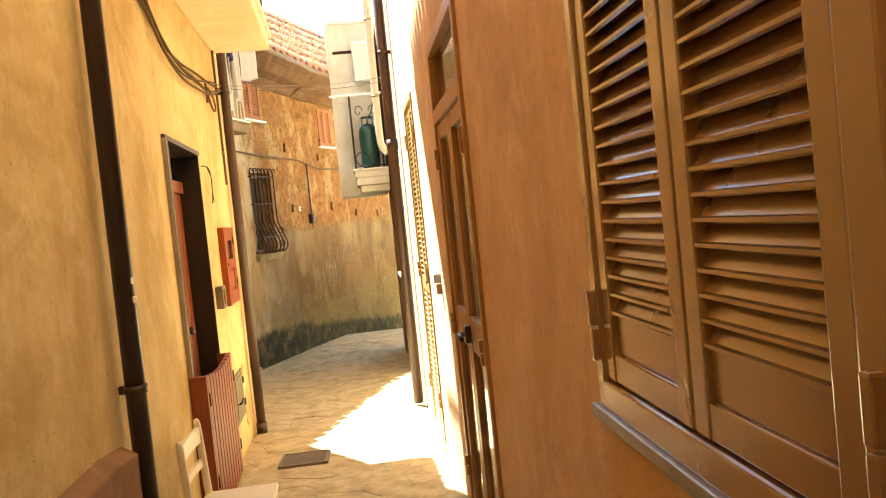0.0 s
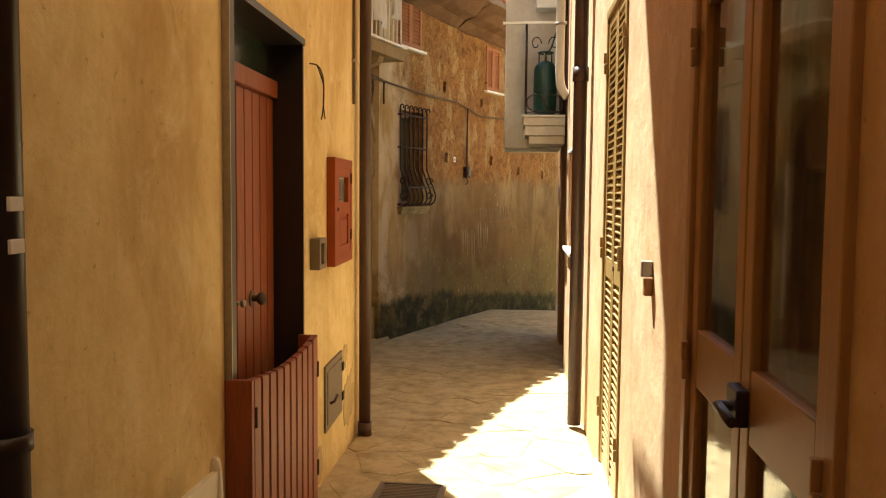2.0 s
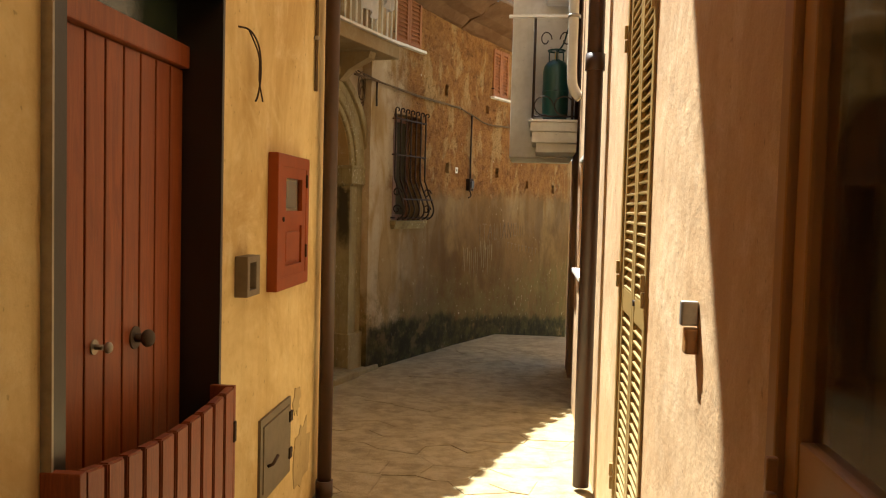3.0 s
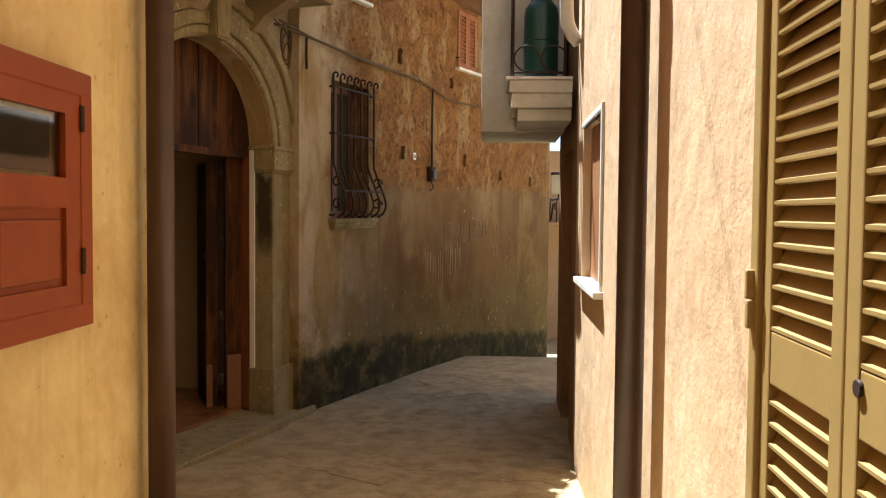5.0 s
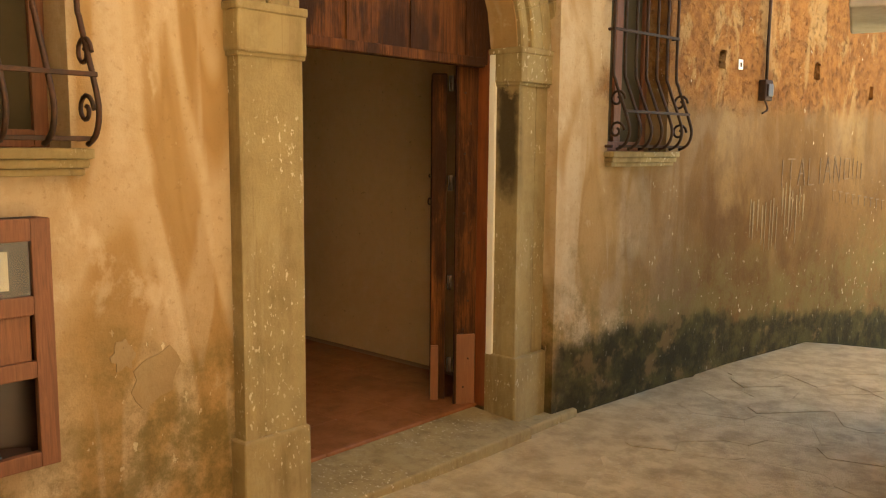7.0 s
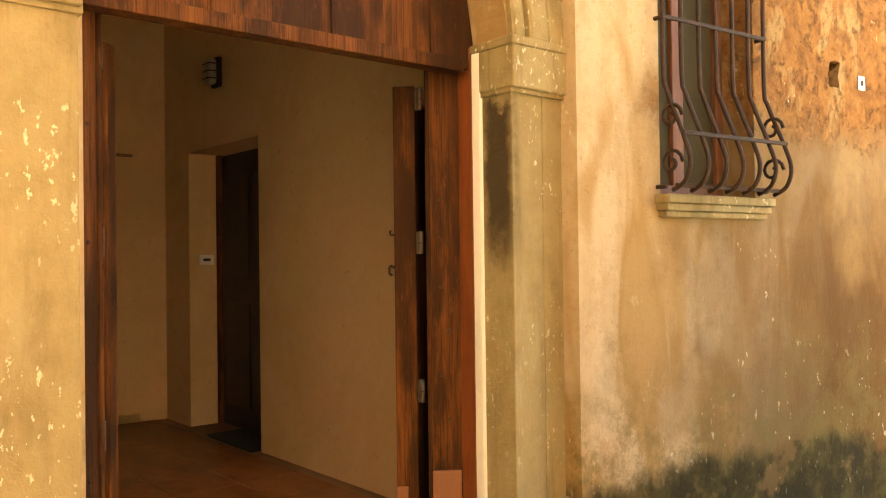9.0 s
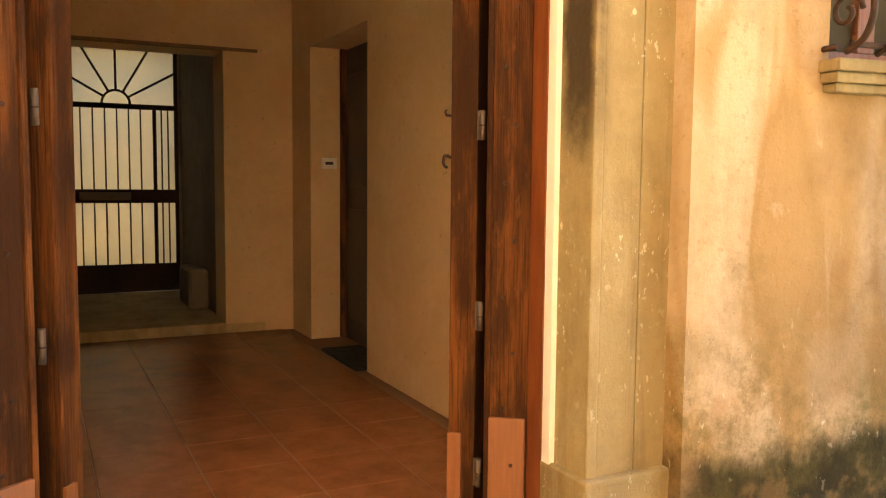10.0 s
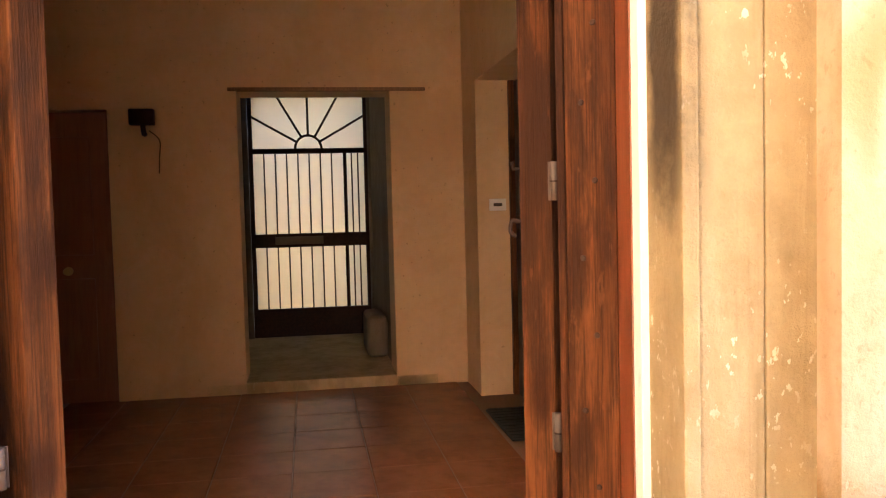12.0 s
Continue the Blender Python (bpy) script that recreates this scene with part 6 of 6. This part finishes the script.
def hall_things():
    bd = thing("door_4", WB, "closed brown wooden door in the hall", "door")
    bd["kind"] = "structure"
    x0, x1, z0, z1 = BACK_DOOR
    part("leaf_panel", soft_box(x0 + 0.01, x1 - 0.01, 4.235, 4.275, 0.0, z1 - 0.01, 0.004), HALLDOOR, bd)
    for c, e in ((0.15, 0.8), (0.95, 1.7)):
        part("panel", soft_box(x0 + 0.12, x1 - 0.12, 4.228, 4.24, c, e, 0.008), HALLDOOR, bd)
    k = part("door_knob", knob(0.022), BRASS, bd)
    k.matrix_basis = Matrix.Translation((x1 - 0.28, 4.235, 0.85))
    idoor = thing("door_5", WB, "dark wooden inner door in a deep reveal", "door")
    idoor["kind"] = "structure"
    part("leaf_panel", soft_box(2.44, 2.49, IDOOR[0] + 0.01, IDOOR[1] - 0.01, 0, IDOOR[3] - 0.01, 0.004), DARKPIPE, idoor)
    for y0, y1 in ((IDOOR[0] + 0.1, 3.2), (3.28, IDOOR[1] - 0.1)):
        for c, e in ((0.15, 0.9), (1.05, 1.8)):
            part("panel", soft_box(2.428, 2.442, y0, y1, c, e, 0.006), DARKPIPE, idoor)
    part("frame", soft_box(2.405, 2.44, IDOOR[1] - 0.045, IDOOR[1] - 0.005, 0, IDOOR[3] - 0.004, 0.006), GATEWOOD, idoor)
    fl = thing("floodlight", WB @ at(0.14, 4.2, 1.76), "small dark floodlight switched off on the hall wall", "floodlight")
    part("lamp_head", soft_box(-0.075, 0.075, -0.12, -0.05, 0.0, 0.10, 0.01), IRON, fl)
    part("lens", soft_box(-0.06, 0.06, -0.124, -0.118, 0.012, 0.088, 0.003), GLASS, fl)
    part("arm", tube([(0, -0.06, 0.0), (0, -0.03, -0.05), (0, 0.0, -0.05)], 0.016, 8), IRON, fl)
    part("wire", tube(smooth_line([(0.03, -0.02, -0.03), (0.09, -0.012, -0.09), (0.085, -0.01, -0.2), (0.08, -0.008, -0.3)]), 0.004, 6), CABLE, fl)
    sw = thing("light_switch", WB @ at(2.33, IDOOR[1], 1.17), "white plastic light switch plate beside the inner door", "switch")
    part("plate", soft_box(-0.055, 0.055, -0.01, 0.0, 0, 0.075, 0.004), WHITE, sw)
    part("rocker", soft_box(-0.028, 0.028, -0.014, -0.008, 0.028, 0.048, 0.002, 1), DARKPIPE, sw)
    lamp = thing("wall_lamp", WB @ at(2.2, 3.25, 2.38), "small unlit caged bulkhead lamp on the hall wall", "wall lamp")
    part("base", soft_box(-0.03, 0.0, -0.06, 0.06, 0, 0.20, 0.01), IRON, lamp)
    part("glass_bowl", soft_box(-0.09, -0.03, -0.045, 0.045, 0.015, 0.185, 0.02, 3), FROST, lamp)
    for z in (0.05, 0.10, 0.15):
        part("cage_wire", tube(smooth_line([(-0.03, -0.055, z), (-0.09, -0.045, z), (-0.095, 0.0, z), (-0.09, 0.045, z), (-0.03, 0.055, z)], 4), 0.004, 6), IRON, lamp)
    mat_ = thing("doormat", WB @ at(2.31, 3.03, 0.0), "dark ribbed rubber doormat before the inner door", "doormat")
    part("mat", soft_box(-0.17, 0.11, -0.32, 0.33, 0.0, 0.010, 0.003), RUBBER, mat_)
    for i in range(11):
        part("rib", soft_box(-0.16, 0.10, -0.30 + i * 0.06, -0.27 + i * 0.06, 0.009, 0.015, 0.002, 1), RUBBER, mat_)
    ck = thing("pipe_boxing", WB @ at(1.66, 5.1, 0.075), "rough plastered stub at the foot of the passage wall", "stub")
    part("block", soft_box(-0.1, 0.06, -0.25, 0.25, 0.0, 0.32, 0.05, 3), PASSAGE, ck)


hall_things()
# lintel crack and shadowed beam over the passage
structure("lintel", soft_box(0.66, 1.95, 4.192, 4.23, 1.982, 2.006, 0.004), ROOFWOOD, WB, "thin dark timber lintel edge over the passage", "lintel")
# walled yard behind the iron gate, unseen, shaping light on its frosted panes
structure("yard_wall", wall_mesh(-1.5, 3.5, -0.3, 2.4, 0.2, front=8.2), WHITEWASH, WB, "pale wall of the unseen back yard", "wall")
# Tall blocker added to keep direct sun off the frosted panes.
structure("yard_sun_blocker", soft_box(2.25, 6.5, 7.95, 8.19, -0.3, 8.5, 0.01), WHITEWASH, WB, "tall unseen blocker added to keep direct sun off the frosted panes", "wall")
# Added wall that catches sun and bounces it towards the panes.
structure("yard_bounce_wall", soft_box(-1.75, -1.51, 6.41, 8.4, -0.3, 3.2, 0.01), WHITEWASH, WB, "pale unseen wall added to bounce sun onto the frosted panes", "wall")
structure("yard_floor", soft_box(-1.5, 3.5, 6.41, 8.2, -0.1, 0.05, 0.01), MORTAR, WB, "cement floor of the unseen back yard", "floor")

# ---- far lane ----
lampp = thing("street_lamp", at(1.06, 17.35, 0.30), "old lantern on a scrolled iron bracket", "street lamp")
part("lantern", soft_box(-0.10, 0.10, -0.10, 0.10, 1.48, 1.76, 0.03), FROST, lampp)
part("lantern_cap", soft_box(-0.12, 0.12, -0.12, 0.12, 1.76, 1.80, 0.02), IRON, lampp)
part("bracket", tube([(0.0, 1.26, 1.42), (0.0, 0.6, 1.42), (0.0, 0.0, 1.42), (0, 0, 1.48)], 0.018, 8), IRON, lampp)
part("scroll", tube(smooth_line([(0.0, 1.26, 1.10), (0.0, 0.9, 1.33), (0.0, 0.6, 1.36), (0.0, 0.62, 1.26)]), 0.014, 6), IRON, lampp)
fb = thing("balcony", at(1.0, 18.58, 1.32), "thin pale balcony slab with rails on the far house", "balcony")
part("slab", soft_box(-0.12, 0.6, -0.5, 0.02, 0.0, 0.05, 0.01), FARWALL, fb)
for i in range(6):
    part("baluster", tube([(-0.1 + 0.1 * i, -0.48, 0.05), (-0.1 + 0.1 * i, -0.48, 0.42)], 0.01, 6), IRON, fb)


# ---- drain cover ----
def drain():
    m = Matrix.Translation((-0.58, 6.30, ground_z(6.3) + 0.006)) @ pose(0, 0, 0, -2.9, 0, -2)
    d = thing("drain_cover", m, "dull cast iron drain cover set in the paving", "drain cover")
    part("frame", wall_mesh(-0.17, 0.17, -0.19, 0.19, 0.02, [(-0.15, 0.15, -0.17, 0.17)], -0.01), HATCH, d).matrix_basis = pose(0, 0, 0, 90)
    part("plate", soft_box(-0.152, 0.152, -0.172, 0.172, -0.012, 0.002, 0.002, 1), HATCH, d)
    for i in range(14):
        y = -0.155 + i * 0.0238
        part("rib", soft_box(-0.14, 0.14, y - 0.006, y + 0.006, 0.0, 0.007, 0.002, 1), HATCH, d)


drain()


# ---- hall floor tiles ----
def hall_tiles():
    bm = soft_box(-0.1788, 0.1788, -0.1788, 0.1788, -0.02, 0.0, 0.004, 1)
    me = mesh_of(bm, "floor_tile", FLOORTILE)
    holder = thing("hall_floor", WB, "red-brown terracotta tiled hall floor with pale joints", "floor")
    holder["kind"] = "structure"
    rs = random.Random(8)
    for i in range(-4, 5):
        for k in range(12):
            x, y = 1.04 + 0.18 + 0.36 * i, 0.47 + 0.36 * k
            if -0.9 < x - 0.18 and x + 0.18 < 2.3 and y < 4.15:
                t = new("floor_tile", me)
                t.parent = holder
                t.location = (x, y, 0.0015 * rs.random())
                t.rotation_euler = (0, 0, 0.004 * (rs.random() - 0.5))


hall_tiles()


# ---- alley paving stones ----
def paving():
    holder = thing("pavement", at(0, 0, 0), "irregular worn stone paving of the alley", "paving")
    holder["kind"] = "structure"
    rs = random.Random(21)
    cell = 0.27
    pts = {}
    nx, ny = 9, 44
    x_start, y_start = -1.35, 2.9
    for i in range(-1, nx + 1):
        for k in range(-1, ny + 1):
            shift = 0.5 * cell * (k % 2)
            y = y_start + (k + 0.46 * (rs.random() - 0.5) * 2) * cell * 0.92
            x = x_start + shift + (i + 0.46 * (rs.random() - 0.5) * 2) * cell
            if y > 8.5:
                x += (y - 8.5) * 0.02
            pts[i, k] = Vector((x, y))
    for key in [q for q in pts if rs.random() < 0.24]:
        del pts[key]
    allp = list(pts.values())
    count = 0
    for (i, k), c in pts.items():
        if not (0 <= i < nx and 0 <= k < ny):
            continue
        near = [q for q in allp if q is not c and (q - c).length < 3.0 * cell]
        poly = [c + Vector((dx, dy)) * cell * 1.5 for dx, dy in ((-1, -1), (1, -1), (1, 1), (-1, 1))]
        for q in near:
            n = (q - c)
            lim = n.length / 2 - 0.0015
            n.normalize()
            outp = []
            for a, b in zip(poly, poly[1:] + poly[:1]):
                da, db = (a - c).dot(n) - lim, (b - c).dot(n) - lim
                if da <= 0:
                    outp.append(a)
                if da * db < 0:
                    outp.append(a + (b - a) * (da / (da - db)))
            poly = outp
            if len(poly) < 3:
                break
        if len(poly) < 3:
            continue
        lo_x = -1.045 if c.y < 7.5 else -2.1 + 0.31 * (c.y - 9.8)
        hi_x = 0.2475 + 0.0242 * c.y
        if c.x < lo_x or c.x > hi_x or (abs(c.x + 0.58) < 0.27 and abs(c.y - 6.3) < 0.27):
            continue
        if c.y > 9.3 and c.x < -1.58 + 0.31 * (c.y - 9.9):
            continue
        poly = [Vector((min(max(p.x, lo_x + 0.01), hi_x - 0.01), p.y)) for p in poly]
        gz = ground_z(c.y)
        h = -0.0005 + 0.006 * rs.random()
        fall = (ground_z(c.y + 0.15) - ground_z(c.y - 0.15)) / 0.3
        tilt = (0.007 * (rs.random() - 0.5), 0.007 * (rs.random() - 0.5))
        bm = bmesh.new()
        base = [bm.verts.new((p.x - c.x, p.y - c.y, -0.03)) for p in poly]
        rim = [bm.verts.new((p.x - c.x, p.y - c.y, h - 0.0012 + (p.x - c.x) * tilt[0] + (p.y - c.y) * (tilt[1] + fall))) for p in poly]
        crown = [bm.verts.new(((p.x - c.x) * 0.8, (p.y - c.y) * 0.8, h + (p.x - c.x) * tilt[0] + (p.y - c.y) * (tilt[1] + fall))) for p in poly]
        n = len(poly)
        for j in range(n):
            e = (j + 1) % n
            bm.faces.new((base[j], base[e], rim[e], rim[j]))
            bm.faces.new((rim[j], rim[e], crown[e], crown[j]))
        bm.faces.new(crown)
        ob = part("paving_stone", bm, PAVE, holder)
        ob.location = (c.x, c.y, gz)
        count += 1


paving()


# ---- junction box with slack cable beside the arch ----
jb = thing("junction_box", WB @ at(2.130, 0.07, 2.588), "small grey junction box with loops of slack cable", "junction box")
part("body", soft_box(-0.055, 0.055, -0.065, 0.0, 0.0, 0.16, 0.008), HATCH, jb)
part("lid", soft_box(-0.05, 0.05, -0.073, -0.065, 0.006, 0.154, 0.004), HATCH, jb)
for k in range(3):
    w = 0.05 + 0.015 * k
    loop = [(-0.10 + w * math.sin(t * 0.5236) - 0.02 * k, -0.02 - 0.008 * k, 0.10 + 0.05 * k + (0.10 + 0.02 * k) * math.cos(t * 0.5236)) for t in range(13)]
    part("cable_loop", tube(loop, 0.006, 6), CABLE, jb)
part("cable", tube(smooth_line([(-0.03, -0.03, 0.16), (-0.10, -0.03, 0.26), (-0.25, -0.02, 0.33), (-0.45, -0.01, 0.38)]), 0.006, 6), CABLE, jb)
